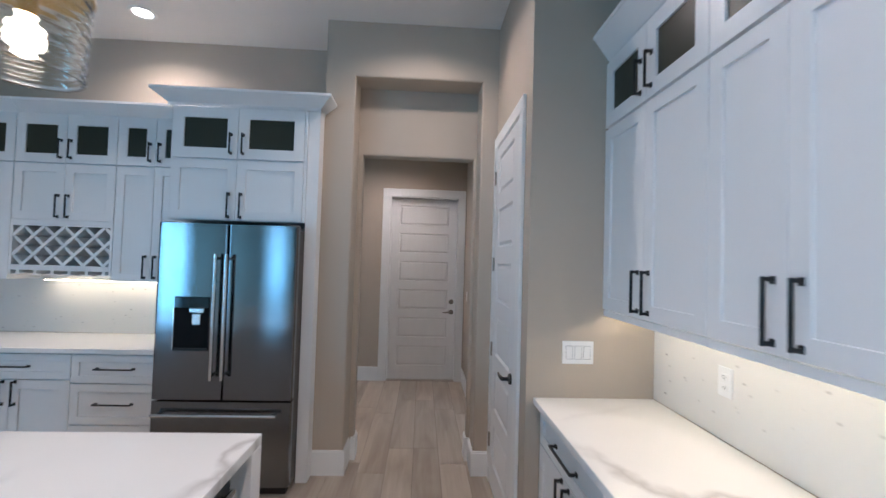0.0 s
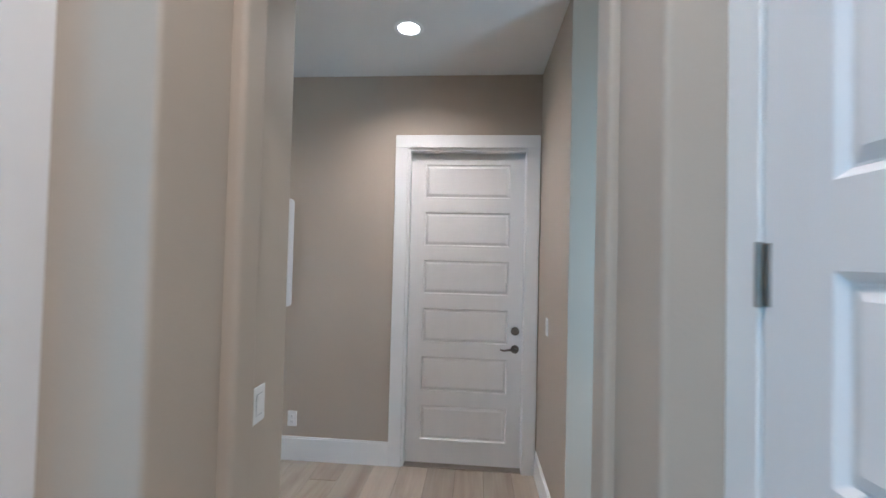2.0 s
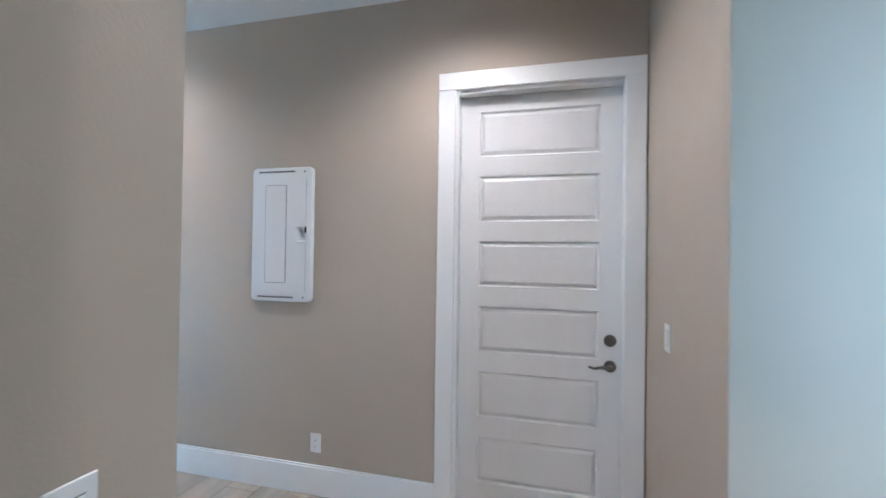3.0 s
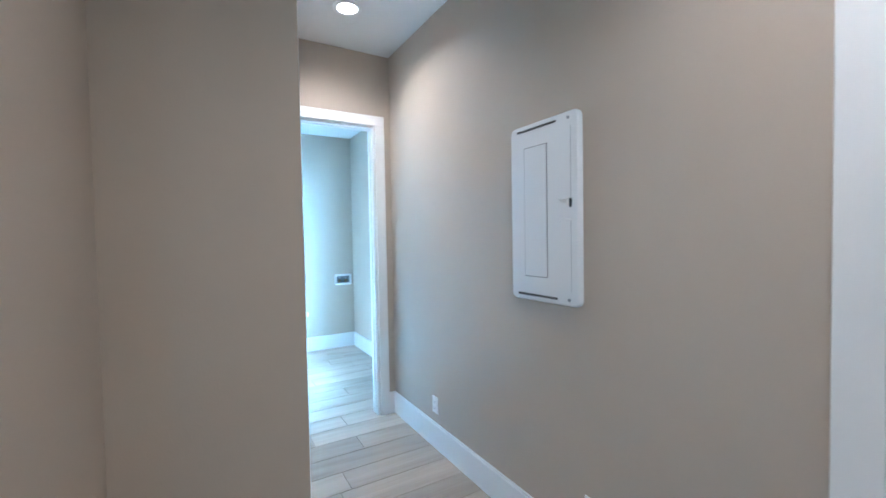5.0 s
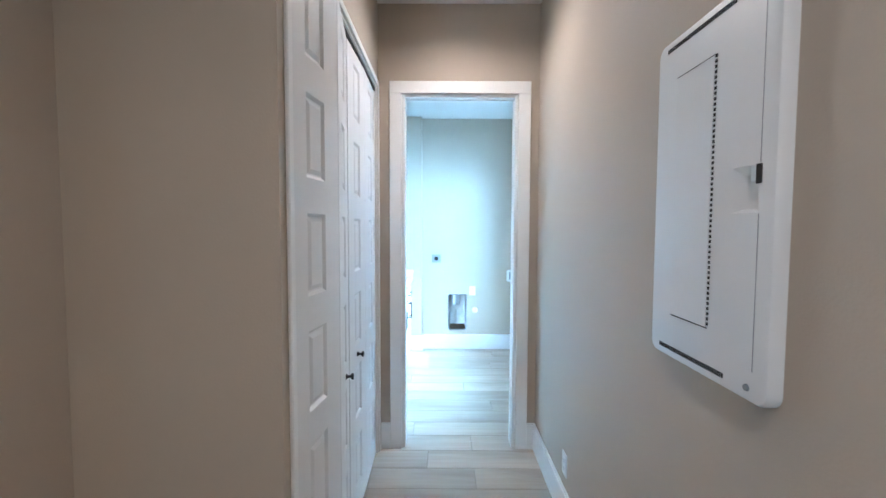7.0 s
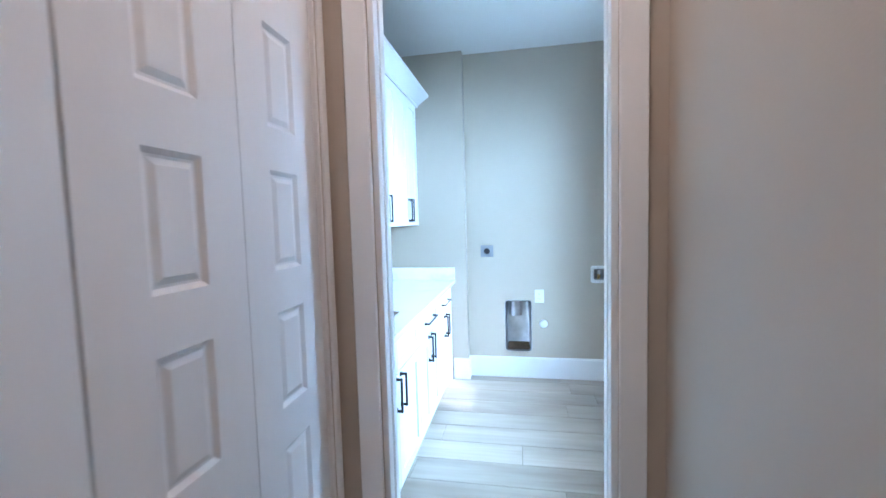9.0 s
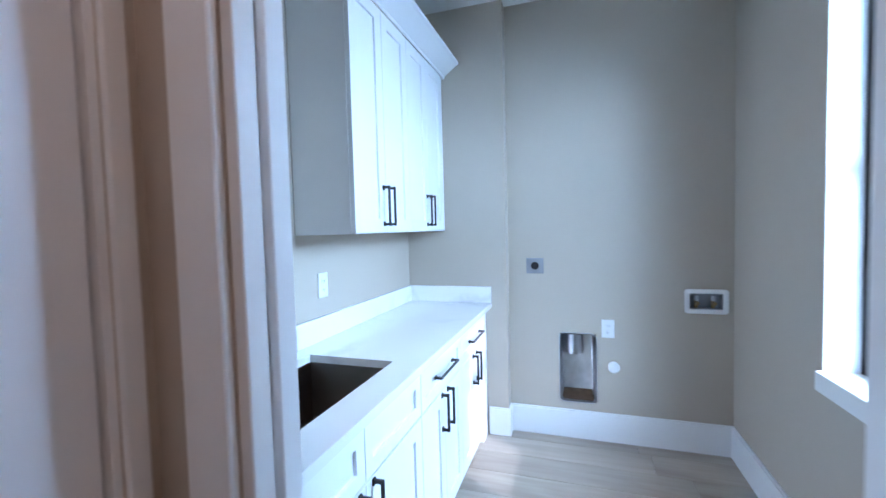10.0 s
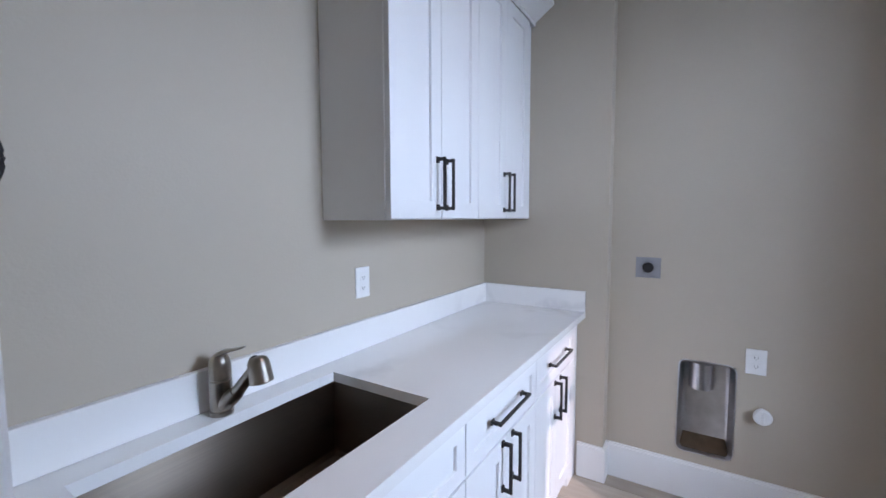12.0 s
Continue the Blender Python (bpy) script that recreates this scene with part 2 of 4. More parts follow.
def bend(bm, pts, r, n=12):
    """A round bar through points."""
    pts = [Vector(p) for p in pts]
    rings = []
    for i, p in enumerate(pts):
        d = (pts[min(i + 1, len(pts) - 1)] - pts[max(i - 1, 0)]).normalized()
        q = d.to_track_quat('Z', 'Y').to_matrix()
        rr = r[i] if isinstance(r, (list, tuple)) else r
        rings.append([bm.verts.new(p + q @ Vector((rr * math.cos(2 * math.pi * k / n), rr * math.sin(2 * math.pi * k / n), 0))) for k in range(n)])
    for a, b in zip(rings, rings[1:]):
        for k in range(n):
            bm.faces.new((a[k], a[(k + 1) % n], b[(k + 1) % n], b[k]))
    bm.faces.new(rings[0][::-1])
    bm.faces.new(rings[-1])


def mesh_of(name, bm, mat, smooth=False):
    bmesh.ops.recalc_face_normals(bm, faces=bm.faces[:])
    me = bpy.data.meshes.new(name)
    bm.to_mesh(me)
    bm.free()
    me.materials.append(mat)
    if smooth:
        me.polygons.foreach_set("use_smooth", [True] * len(me.polygons))
        me.set_sharp_from_angle(angle=radians(40))
    return me


def part(name, bm, mat, parent, label="", smooth=False):
    ob = new(name, mesh_of(name, bm, mat, smooth))
    ob.parent = parent
    if label:
        ob["label"] = label
    return ob


def thing(name, m, label, category, group=""):
    ob = new(name)
    ob.empty_display_size = 0.1
    ob.matrix_world = m
    return tagged(ob, label, category, group)


def struct(name, bm, mat, label="", category=""):
    ob = new(name, mesh_of(name, bm, mat))
    return tagged(ob, label, category, kind="structure")


def cells(u0, u1, z0, z1, holes):
    us = sorted({u0, u1, *(h[0] for h in holes), *(h[1] for h in holes)})
    zs = sorted({z0, z1, *(h[2] for h in holes), *(h[3] for h in holes)})
    us = [u for u in us if u0 <= u <= u1]
    zs = [z for z in zs if z0 <= z <= z1]
    full = {}
    for i in range(len(us) - 1):
        for k in range(len(zs) - 1):
            u, z = (us[i] + us[i + 1]) / 2, (zs[k] + zs[k + 1]) / 2
            full[i, k] = not any(h[0] < u < h[1] and h[2] < z < h[3] for h in holes)
    return us, zs, full


def wall(name, axis, a0, a1, u0, u1, z0, z1, holes=(), mat=None, label="greige painted plaster wall", soft=0.0, both=True):
    """A wall whose thickness runs from a0 to a1 along an axis; holes are (u0, u1, z0, z1)."""
    us, zs, full = cells(u0, u1, z0, z1, holes)
    bm = bmesh.new()
    made = {}

    def v(a, i, k):
        key = (a, i, k)
        if key not in made:
            p = (a, us[i], zs[k]) if axis == "x" else (us[i], a, zs[k])
            made[key] = bm.verts.new(p)
        return made[key]
    for (i, k), on in full.items():
        if not on:
            continue
        bm.faces.new([v(a0, i, k), v(a0, i + 1, k), v(a0, i + 1, k + 1), v(a0, i, k + 1)])
        bm.faces.new([v(a1, i, k), v(a1, i + 1, k), v(a1, i + 1, k + 1), v(a1, i, k + 1)])
        for di, dk, e in ((-1, 0, ((i, k), (i, k + 1))), (1, 0, ((i + 1, k), (i + 1, k + 1))), (0, -1, ((i, k), (i + 1, k))), (0, 1, ((i, k + 1), (i + 1, k + 1)))):
            if not full.get((i + di, k + dk), False):
                (p, q), (r, s) = e
                bm.faces.new([v(a0, p, q), v(a0, r, s), v(a1, r, s), v(a1, p, q)])
    if soft:
        # rounded plaster corners round the openings
        bmesh.ops.recalc_face_normals(bm, faces=bm.faces[:])
        bm.normal_update()
        w = 1 if axis == "x" else 0
        sharp = []
        for e in bm.edges:
            p, q = e.verts[0].co, e.verts[1].co
            if len(e.link_faces) == 2 and abs(e.link_faces[0].normal.dot(e.link_faces[1].normal)) < 0.3:
                jamb = abs(p[w] - q[w]) < 1e-5 and any(abs(p[w] - h[n]) < 1e-5 for h in holes for n in (0, 1)) and abs(p.z - q.z) > 0.1
                head = abs(p.z - q.z) < 1e-5 and any(abs(p.z - h[3]) < 1e-5 for h in holes) and abs(p[w] - q[w]) > 0.1
                near = abs((p.x if axis == "x" else p.y) - a0) < 1e-5
                if (jamb or head) and (both or near):
                    sharp.append(e)
        bmesh.ops.bevel(bm, geom=sharp, offset=soft, segments=4, affect='EDGES', profile=0.5)
    return struct(name, bm, mat or WALL, label, "wall")


# ---- the building ----
KZ, HZ, LZ = 3.40, 3.015, 2.885
wall("wall_kitchen_back", "y", 3.89, 4.01, -6.0, -0.745, 0, KZ)
wall("wall_kitchen_left", "x", -6.12, -6.0, -5.0, 4.10, 0, KZ, [(-4.85, -2.75, 0.1, 2.55)])
wall("wall_kitchen_front", "y", -5.12, -5.0, -6.0, 1.33, 0, KZ, [(-4.0, -3.1, 0.5, 2.4)])
wall("wall_kitchen_right", "x", 1.21, 1.33, -5.0, 3.655, 0, KZ)
wall("wall_switch", "y", 2.406, 2.52, 0.53, 1.21, 0, KZ)
wall("wall_pantry", "x", 0.53, 0.65, 2.52, 3.418, 0, KZ, [(2.617, 3.334, 0, 2.45)])
wall("wall_arch_outer", "y", 3.418, 3.653, -0.785, 1.21, 0, KZ, [(-0.56, 0.404, 0, 2.98)], soft=0.013, both=False)
wall("wall_arch_inner", "y", 3.653, 3.76, -0.745, 1.21, 0, KZ, [(-0.522, 0.379, 0, 2.432)], soft=0.016)
wall("wall_arch_return", "x", -0.745, -0.62, 3.76, 4.13, 0, KZ)
wall("wall_alcove_side", "x", -1.80, -1.72, 4.13, 4.72, 0, HZ)
wall("wall_alcove_back", "y", 4.01, 4.13, -3.40, -0.745, 0, KZ)
wall("wall_closet", "y", 4.60, 4.72, -3.40, -1.80, 0, HZ, [(-3.345, -1.80, 0, 2.46)])
wall("wall_hall_back", "y", 5.80, 5.95, -3.40, 0.70, 0, HZ, [(-0.462, 0.462, 0, 2.445)])
wall("wall_hall_right", "x", 0.555, 0.70, 4.83, 5.80, 0, HZ)
wall("wall_side_hall_back", "y", 4.83, 4.95, 0.70, 2.5, 0, HZ)
wall("wall_side_hall_front", "y", 3.64, 3.76, 1.33, 2.5, 0, HZ, [(1.45, 2.35, 0.5, 2.4)])
wall("wall_side_hall_end", "x", 2.5, 2.62, 3.64, 4.95, 0, HZ)
wall("wall_laundry_door", "x", -3.51, -3.40, 4.07, 6.22, 0, HZ, [(4.877, 5.66, 0, 2.428)])
wall("wall_laundry_counter", "y", 4.07, 4.19, -5.95, -3.51, 0, HZ)
wall("wall_laundry_jog", "x", -5.95, -5.665, 4.19, 4.89, 0, HZ)
wall("wall_laundry_back", "x", -5.95, -5.76, 4.89, 6.22, 0, HZ, [(5.225, 5.452, 0.245, 0.70), (5.985, 6.165, 0.885, 0.985)])
wall("wall_laundry_window", "y", 6.22, 6.40, -5.95, -3.40, 0, HZ, [(-4.845, -4.22, 0.833, 2.38)])

struct("ceiling_kitchen", boxes((-6.12, 1.33, -5.12, 4.10, KZ, KZ + 0.1)), CEIL, "white painted kitchen ceiling", "ceiling")
struct("ceiling_hall", boxes((-3.51, 2.62, 4.07, 5.95, HZ, HZ + 0.1), (-0.70, 2.62, 3.70, 4.07, HZ, HZ + 0.1)), CEIL, "white painted hall ceiling", "ceiling")
struct("ceiling_laundry", boxes((-5.95, -3.51, 4.07, 6.4, LZ, LZ + 0.1)), CEIL, "white painted laundry ceiling", "ceiling")
# unseen eave, added and sized so its shadow keeps sun off the counter
struct("roof_eave", boxes((-6.6, -2.9, 6.41, 7.5, 2.72, 2.9)), CEIL, "unseen white eave that cuts the sun at the laundry window", "roof")
floor = struct("floor", boxes((-6.12, 2.62, -5.12, 6.4, -0.12, -0.004)), GROUT, "wood-look porcelain plank tile floor", "floor")
ground = struct("ground", boxes((-900, 900, -900, 900, -0.6, -0.2)), GROUND, "green lawn outside the house", "ground")


def casing(name, axis, face, out, u0, u1, top, w=0.095, t=0.018, label="white painted door casing"):
    """Flat door trim round an opening, on the wall face, standing out by t in the direction out."""
    a, b = sorted((face, face + out * t))
    rows = [(u0 - w, u0, 0, top), (u1, u1 + w, 0, top), (u0 - w, u1 + w, top, top + w)]
    bm = bmesh.new()
    for p, q, z0, z1 in rows:
        if axis == "x":
            box(bm, a, b, p, q, z0, z1)
        else:
            box(bm, p, q, a, b, z0, z1)
    bmesh.ops.bevel(bm, geom=bm.edges[:], offset=0.003, segments=1, affect='EDGES')
    return struct(name, bm, TRIM, label, "door casing")


def lining(name, axis, a0, a1, u0, u1, top, t=0.02):
    bm = bmesh.new()
    for p, q, z0, z1 in ((u0, u0 + t, 0, top - t), (u1 - t, u1, 0, top - t), (u0, u1, top - t, top)):
        if axis == "x":
            box(bm, a0, a1, p, q, z0, z1)
        else:
            box(bm, p, q, a0, a1, z0, z1)
    return struct(name, bm, TRIM, "white painted door jamb", "door jamb")


casing("trim_garage_door", "y", 5.80, -1, -0.462, 0.445, 2.445, w=0.10)
lining("jamb_garage_door", "y", 5.80, 5.95, -0.462, 0.462, 2.445, t=0.018)
casing("trim_pantry_door", "x", 0.53, -1, 2.617, 3.334, 2.45, w=0.085, t=0.02)
lining("jamb_pantry_door", "x", 0.532, 0.65, 2.617, 3.334, 2.45, t=0.016)
casing("trim_laundry_door", "x", -3.40, 1, 4.877, 5.66, 2.428, w=0.081)
casing("trim_laundry_door_inner", "x", -3.51, -1, 4.877, 5.66, 2.428, w=0.075, t=0.013)
casing("trim_closet", "y", 4.72, 1, -3.345, -1.80, 2.46, w=0.035, t=0.012)
lining("jamb_closet", "y", 4.602, 4.719, -3.345, -1.80, 2.46, t=0.012)


def pocket_jamb(name, y, s):
    """Split jamb of a pocket door: two strips with a dark slot between."""
    a, b = sorted((y, y + s * 0.022))
    bm = boxes((-3.443, -3.402, a, b, 0, 2.428), (-3.508, -3.464, a, b, 0, 2.428), bev=0.002)
    return struct(name, bm, TRIM, "white split jamb of a pocket door", "door jamb")


pocket_jamb("jamb_laundry_left", 4.877, 1)
pocket_jamb("jamb_laundry_right", 5.66, -1)
struct("jamb_laundry_head", boxes((-3.508, -3.464, 4.899, 5.638, 2.406, 2.428), (-3.443, -3.402, 4.899, 5.638, 2.406, 2.428)), TRIM, "white split head jamb", "door jamb")


def baseboard(name, pts, h=0.18, t=0.015):
    """Baseboard runs: each is axis, face, out, u0, u1."""
    bm = bmesh.new()
    for axis, face, out, u0, u1 in pts:
        a, b = sorted((face, face + out * t))
        for z0, z1, k in ((0, h - 0.012, 1.0), (h - 0.012, h, 0.6)):
            c, d = sorted((face, face + out * t * k))
            if axis == "x":
                box(bm, c, d, u0, u1, z0, z1)
            else:
                box(bm, u0, u1, c, d, z0, z1)
    return struct(name, bm, TRIM, "tall white painted baseboard", "baseboard")


baseboard("baseboard_arch_left", [("y", 3.418, -1, -0.785, -0.545), ("x", -0.56, 1, 3.418, 3.638), ("y", 3.653, -1, -0.545, -0.507), ("x", -0.522, 1, 3.653, 3.775), ("y", 3.76, 1, -0.605, -0.522), ("x", -0.62, 1, 3.775, 4.145)])
baseboard("baseboard_arch_right", [("y", 3.418, -1, 0.389, 0.51), ("x", 0.404, -1, 3.418, 3.638), ("y", 3.653, -1, 0.364, 0.404), ("x", 0.379, -1, 3.653, 3.775)])
baseboard("baseboard_hall_back", [("y", 5.80, -1, -3.385, -0.562)])
baseboard("baseboard_hall_right", [("x", 0.555, -1, 4.815, 5.80), ("y", 4.83, -1, 0.555, 2.5)])
baseboard("baseboard_alcove", [("y", 4.13, 1, -1.72, -0.62), ("x", -1.72, 1, 4.145, 4.72)])
baseboard("baseboard_hall_end", [("x", -3.40, 1, 4.732, 4.795), ("x", -3.40, 1, 5.74, 5.80)])
baseboard("baseboard_laundry", [("x", -5.665, 1, 4.76, 4.89), ("y", 4.89, 1, -5.76, -5.65), ("x", -5.76, 1, 4.905, 6.22), ("y", 6.22, -1, -5.745, -3.51)], h=0.187)

# ---- builders of things ----


def pull(parent, x, z, length=0.18, upright=True, y=0.0):
    """Square bar pull with two feet, standing out towards -y."""
    h = length / 2
    rows = [(-0.005, 0.005, y - 0.036, y - 0.026, -h, h)]
    for s in (-1, 1):
        rows.append((-0.0055, 0.0055, y - 0.030, y, s * (h - 0.007) - 0.006, s * (h - 0.007) + 0.006))
        rows.append((-0.008, 0.008, y - 0.007, y, s * (h - 0.009) - 0.011, s * (h - 0.009) + 0.011))
    bm = boxes(*rows, bev=0.0015)
    if not upright:
        bmesh.ops.rotate(bm, verts=bm.verts[:], cent=(0, y, 0), matrix=Matrix.Rotation(radians(90), 3, 'Y'))
    bmesh.ops.translate(bm, verts=bm.verts[:], vec=(x, 0, z))
    return part("handle", bm, BLACK, parent, "dark bronze square bar pull")


def shaker(parent, x0, x1, z0, z1, glass=False, stile=0.062, name="door", y=0.0, t=0.02):
    """Shaker front in the plane y, facing -y; x0..x1 and z0..z1 outer edges."""
    g = 0.0018
    x0, x1, z0, z1 = x0 + g, x1 - g, z0 + g, z1 - g
    s = min(stile, (z1 - z0) * 0.28)
    e = 0.0014
    # nested rings (inset, depth): back edge, side, rounded front, recess edge, panel
    rings = [(0, t), (0, e), (e, 0), (s - e, 0), (s, e), (s, 0.0105 if not glass else t)]
    bm = bmesh.new()
    vs = [[bm.verts.new((px, y + d, pz)) for px, pz in ((x0 + o, z0 + o), (x1 - o, z0 + o), (x1 - o, z1 - o), (x0 + o, z1 - o))] for o, d in rings]
    for a, b in zip(vs, vs[1:] + ([vs[0]] if glass else [])):
        for k in range(4):
            bm.faces.new((a[k], a[(k + 1) % 4], b[(k + 1) % 4], b[k]))
    if not glass:
        bm.faces.new(vs[-1])
        bm.faces.new(vs[0][::-1])
    ob = part(name, bm, CAB, parent)
    if glass:
        part("glass_pane", boxes((x0 + s - 0.004, x1 - s + 0.004, y + 0.010, y + 0.015, z0 + s - 0.004, z1 - s + 0.004)), SMOKE, ob, "dark smoked glass pane")
    return ob


def slab(parent, x0, x1, z0, z1, y=0.0, name="drawer_front"):
    return part(name, boxes((x0 + 0.0018, x1 - 0.0018, y, y + 0.02, z0 + 0.0018, z1 - 0.0018), bev=0.0018), CAB, parent)


def crown(parent, x0, x1, z0, z1, out, depth, left=True, right=True, y=0.02):
    """Sloped crown moulding round a cabinet's top, front at y, growing by out."""
    bm = bmesh.new()
    prof = [(0.0, z0), (0.006, z0), (0.006, z0 + 0.018), (0.012, z0 + 0.022), (out * 0.92, z1 - 0.022), (out, z1 - 0.018), (out, z1), (0.0, z1)]
    paths = []
    for o, z in prof:
        xl, xr = x0 - (o if left else 0), x1 + (o if right else 0)
        paths.append([(xl, depth, z), (xl, y - o, z), (xr, y - o, z), (xr, depth, z)])
    vs = [[bm.verts.new(p) for p in path] for path in paths]
    n = len(vs)
    for k in range(n):
        a, b = vs[k], vs[(k + 1) % n]
        for i in range(3):
            bm.faces.new((a[i], a[i + 1], b[i + 1], b[i]))
    bm.faces.new([v[0] for v in vs])
    bm.faces.new([v[3] for v in vs][::-1])
    return part("crown_moulding", bm, CAB, parent, "white sloped crown moulding")


def carcass(parent, x0, x1, y1, z0, z1, y0=0.021):
    return part("body", boxes((x0, x1, y0, y1, z0, z1), bev=0.0015), CAB, parent)


def panel_faces(bm, x0, x1, z0, z1, y, rects, deep=0.009, m1=0.011, m2=0.017, m3=0.031):
    """A flat front with one column of moulded panels."""
    def quad(p):
        bm.faces.new([bm.verts.new(c) for c in p])

    def flat(a, b, c, d, yy):
        if b - a > 1e-5 and d - c > 1e-5:
            quad([(a, yy, c), (b, yy, c), (b, yy, d), (a, yy, d)])
    xa, xb = rects[0][0], rects[0][1]
    flat(x0, xa, z0, z1, y)
    flat(xb, x1, z0, z1, y)
    zs = z0
    for (a, b, c, d) in rects:
        flat(a, b, zs, c, y)
        zs = d
        steps = [(0, y), (m1, y + deep), (m2, y + deep), (m3, y + 0.003)]
        for (i0, ya), (i1, yb) in zip(steps, steps[1:]):
            o = [(a + i0, ya, c + i0), (b - i0, ya, c + i0), (b - i0, ya, d - i0), (a + i0, ya, d - i0)]
            n = [(a + i1, yb, c + i1), (b - i1, yb, c + i1), (b - i1, yb, d - i1), (a + i1, yb, d - i1)]
            for k in range(4):
                quad([o[k], o[(k + 1) % 4], n[(k + 1) % 4], n[k]])
        flat(a + m3, b - m3, c + m3, d - m3, y + 0.003)
    flat(xa, xb, zs, z1, y)


def panel_door(w, h, rects, t=0.042, **kw):
    """A moulded door slab from (0, 0) to (w, h), face at y = 0."""
    bm = bmesh.new()
    panel_faces(bm, 0, w, 0, h, 0.0, rects, **kw)
    bmesh.ops.remove_doubles(bm, verts=bm.verts[:], dist=1e-5)
    box(bm, 0.0, w, 0.0115, t, 0, h)
    for a, b, c, d in (((0, 0, 0), (0, 0, h), (0, 0.0115, h), (0, 0.0115, 0)), ((w, 0, 0), (w, 0, h), (w, 0.0115, h), (w, 0.0115, 0)),
                       ((0, 0, h), (w, 0, h), (w, 0.0115, h), (0, 0.0115, h)), ((0, 0, 0), (w, 0, 0), (w, 0.0115, 0), (0, 0.0115, 0))):
        bm.faces.new([bm.verts.new(p) for p in (a, b, c, d)])
    return bm


def lever(parent, x, z, s, mat):
    """Round rose with a curved lever that points towards s along x."""
    bm = bmesh.new()
    tube(bm, (x, 0, z), (x, -0.012, z), 0.032, 0.030, n=28)
    tube(bm, (x, -0.010, z), (x, -0.052, z), 0.011, n=16)
    bend(bm, [(x, -0.050, z), (x + s * 0.02, -0.054, z + 0.003), (x + s * 0.05, -0.054, z + 0.004), (x + s * 0.085, -0.052, z - 0.004), (x + s * 0.115, -0.050, z + 0.003)], [0.011, 0.010, 0.0085, 0.0075, 0.006])
    return part("lever_handle", bm, mat, parent, "brushed metal curved lever handle", smooth=True)


def hinge(parent, x, z):
    bm = boxes((x - 0.018, x + 0.018, -0.003, 0.004, z - 0.048, z + 0.048), bev=0.001)
    tube(bm, (x, -0.006, z - 0.05), (x, -0.006, z + 0.05), 0.006, n=12)
    return part("hinge", bm, NICKEL, parent, "satin nickel butt hinge")


def plate_thing(name, m, w, h, label, category, kind):
    """A wall plate: kind is switch count ('s1', 's3') or 'o' for an outlet."""
    ob = thing(name, m, label, category)
    part("plate", boxes((-w / 2, w / 2, -0.006, 0.0, -h / 2, h / 2), bev=0.002, seg=2), PLATE, ob)
    if kind[0] == "s":
        n = int(kind[1])
        for k in range(n):
            cx = (k - (n - 1) / 2) * 0.046
            # grey rim paints the shade in the gap round the rocker
            part("rocker_gap", boxes((cx - 0.0182, cx + 0.0182, -0.0066, -0.005, -0.0347, 0.0347)), GREYP, ob)
            bm = boxes((cx - 0.0165, cx + 0.0165, -0.009, -0.005, -0.033, 0.033), bev=0.0012)
            bmesh.ops.rotate(bm, verts=bm.verts[:], cent=(cx, -0.007, 0), matrix=Matrix.Rotation(radians(2.5), 3, 'X'))
            part("rocker", bm, PLATE, ob)
    else:
        for sgn in (-1, 1):
            r = part("receptacle", boxes((-0.016, 0.016, -0.008, -0.005, sgn * 0.02 - 0.013, sgn * 0.02 + 0.013), bev=0.0015), PLATE, ob)
            part("slot", boxes((-0.0075, -0.0055, -0.0086, -0.0079, sgn * 0.02 - 0.004, sgn * 0.02 + 0.005), (0.0055, 0.0075, -0.0086, -0.0079, sgn * 0.02 - 0.004, sgn * 0.02 + 0.005), (-0.002, 0.002, -0.0086, -0.0079, sgn * 0.02 - 0.010, sgn * 0.02 - 0.007)), DARKGAP, r)
    return ob


FACE_Y, FACE_MX, FACE_PY, FACE_PX = 0, -90, 180, 90     # turns that make a front face -y, -x, +y, +x

# ---- kitchen: refrigerator and its cabinet ----
fr = thing("refrigerator", pose(-1.772, 3.135, 0), "stainless steel french-door refrigerator with ice dispenser", "refrigerator")
FW = 0.903
part("body", boxes((0.004, FW - 0.004, 0.075, 0.72, 0.03, 1.775), bev=0.004), FRSIDE, fr, "dark grey steel case")


def bowed(x0, x1, z0, z1, d=0.07, bulge=0.004):
    """A steel door with a slightly curved front and rounded edges."""
    bm = bmesh.new()
    us = [0, 0.003, 0.008, 0.014, 0.03] + [0.1 * k for k in range(1, 10)] + [0.97, 0.986, 0.992, 0.997, 1]
    n = len(us) - 1
    front, back = [], []
    for k in range(n + 1):
        u = us[k]
        x = x0 + (x1 - x0) * u
        r = min(u, 1 - u) * (x1 - x0)
        y = -bulge * (1 - (2 * u - 1) ** 2) + (0.006 * (1 - r / 0.006) ** 2 if r < 0.006 else 0)
        front.append((bm.verts.new((x, y, z0)), bm.verts.new((x, y, z1))))
        back.append((bm.verts.new((x, d, z0)), bm.verts.new((x, d, z1))))
    for k in range(n):
        bm.faces.new((front[k][0], front[k + 1][0], front[k + 1][1], front[k][1]))
        bm.faces.new((back[k][0], back[k + 1][0], back[k + 1][1], back[k][1]))
        bm.faces.new((front[k][0], front[k + 1][0], back[k + 1][0], back[k][0]))
        bm.faces.new((front[k][1], front[k + 1][1], back[k + 1][1], back[k][1]))
    bm.faces.new((front[0][0], front[0][1], back[0][1], back[0][0]))
    bm.faces.new((front[n][0], front[n][1], back[n][1], back[n][0]))
    return bm


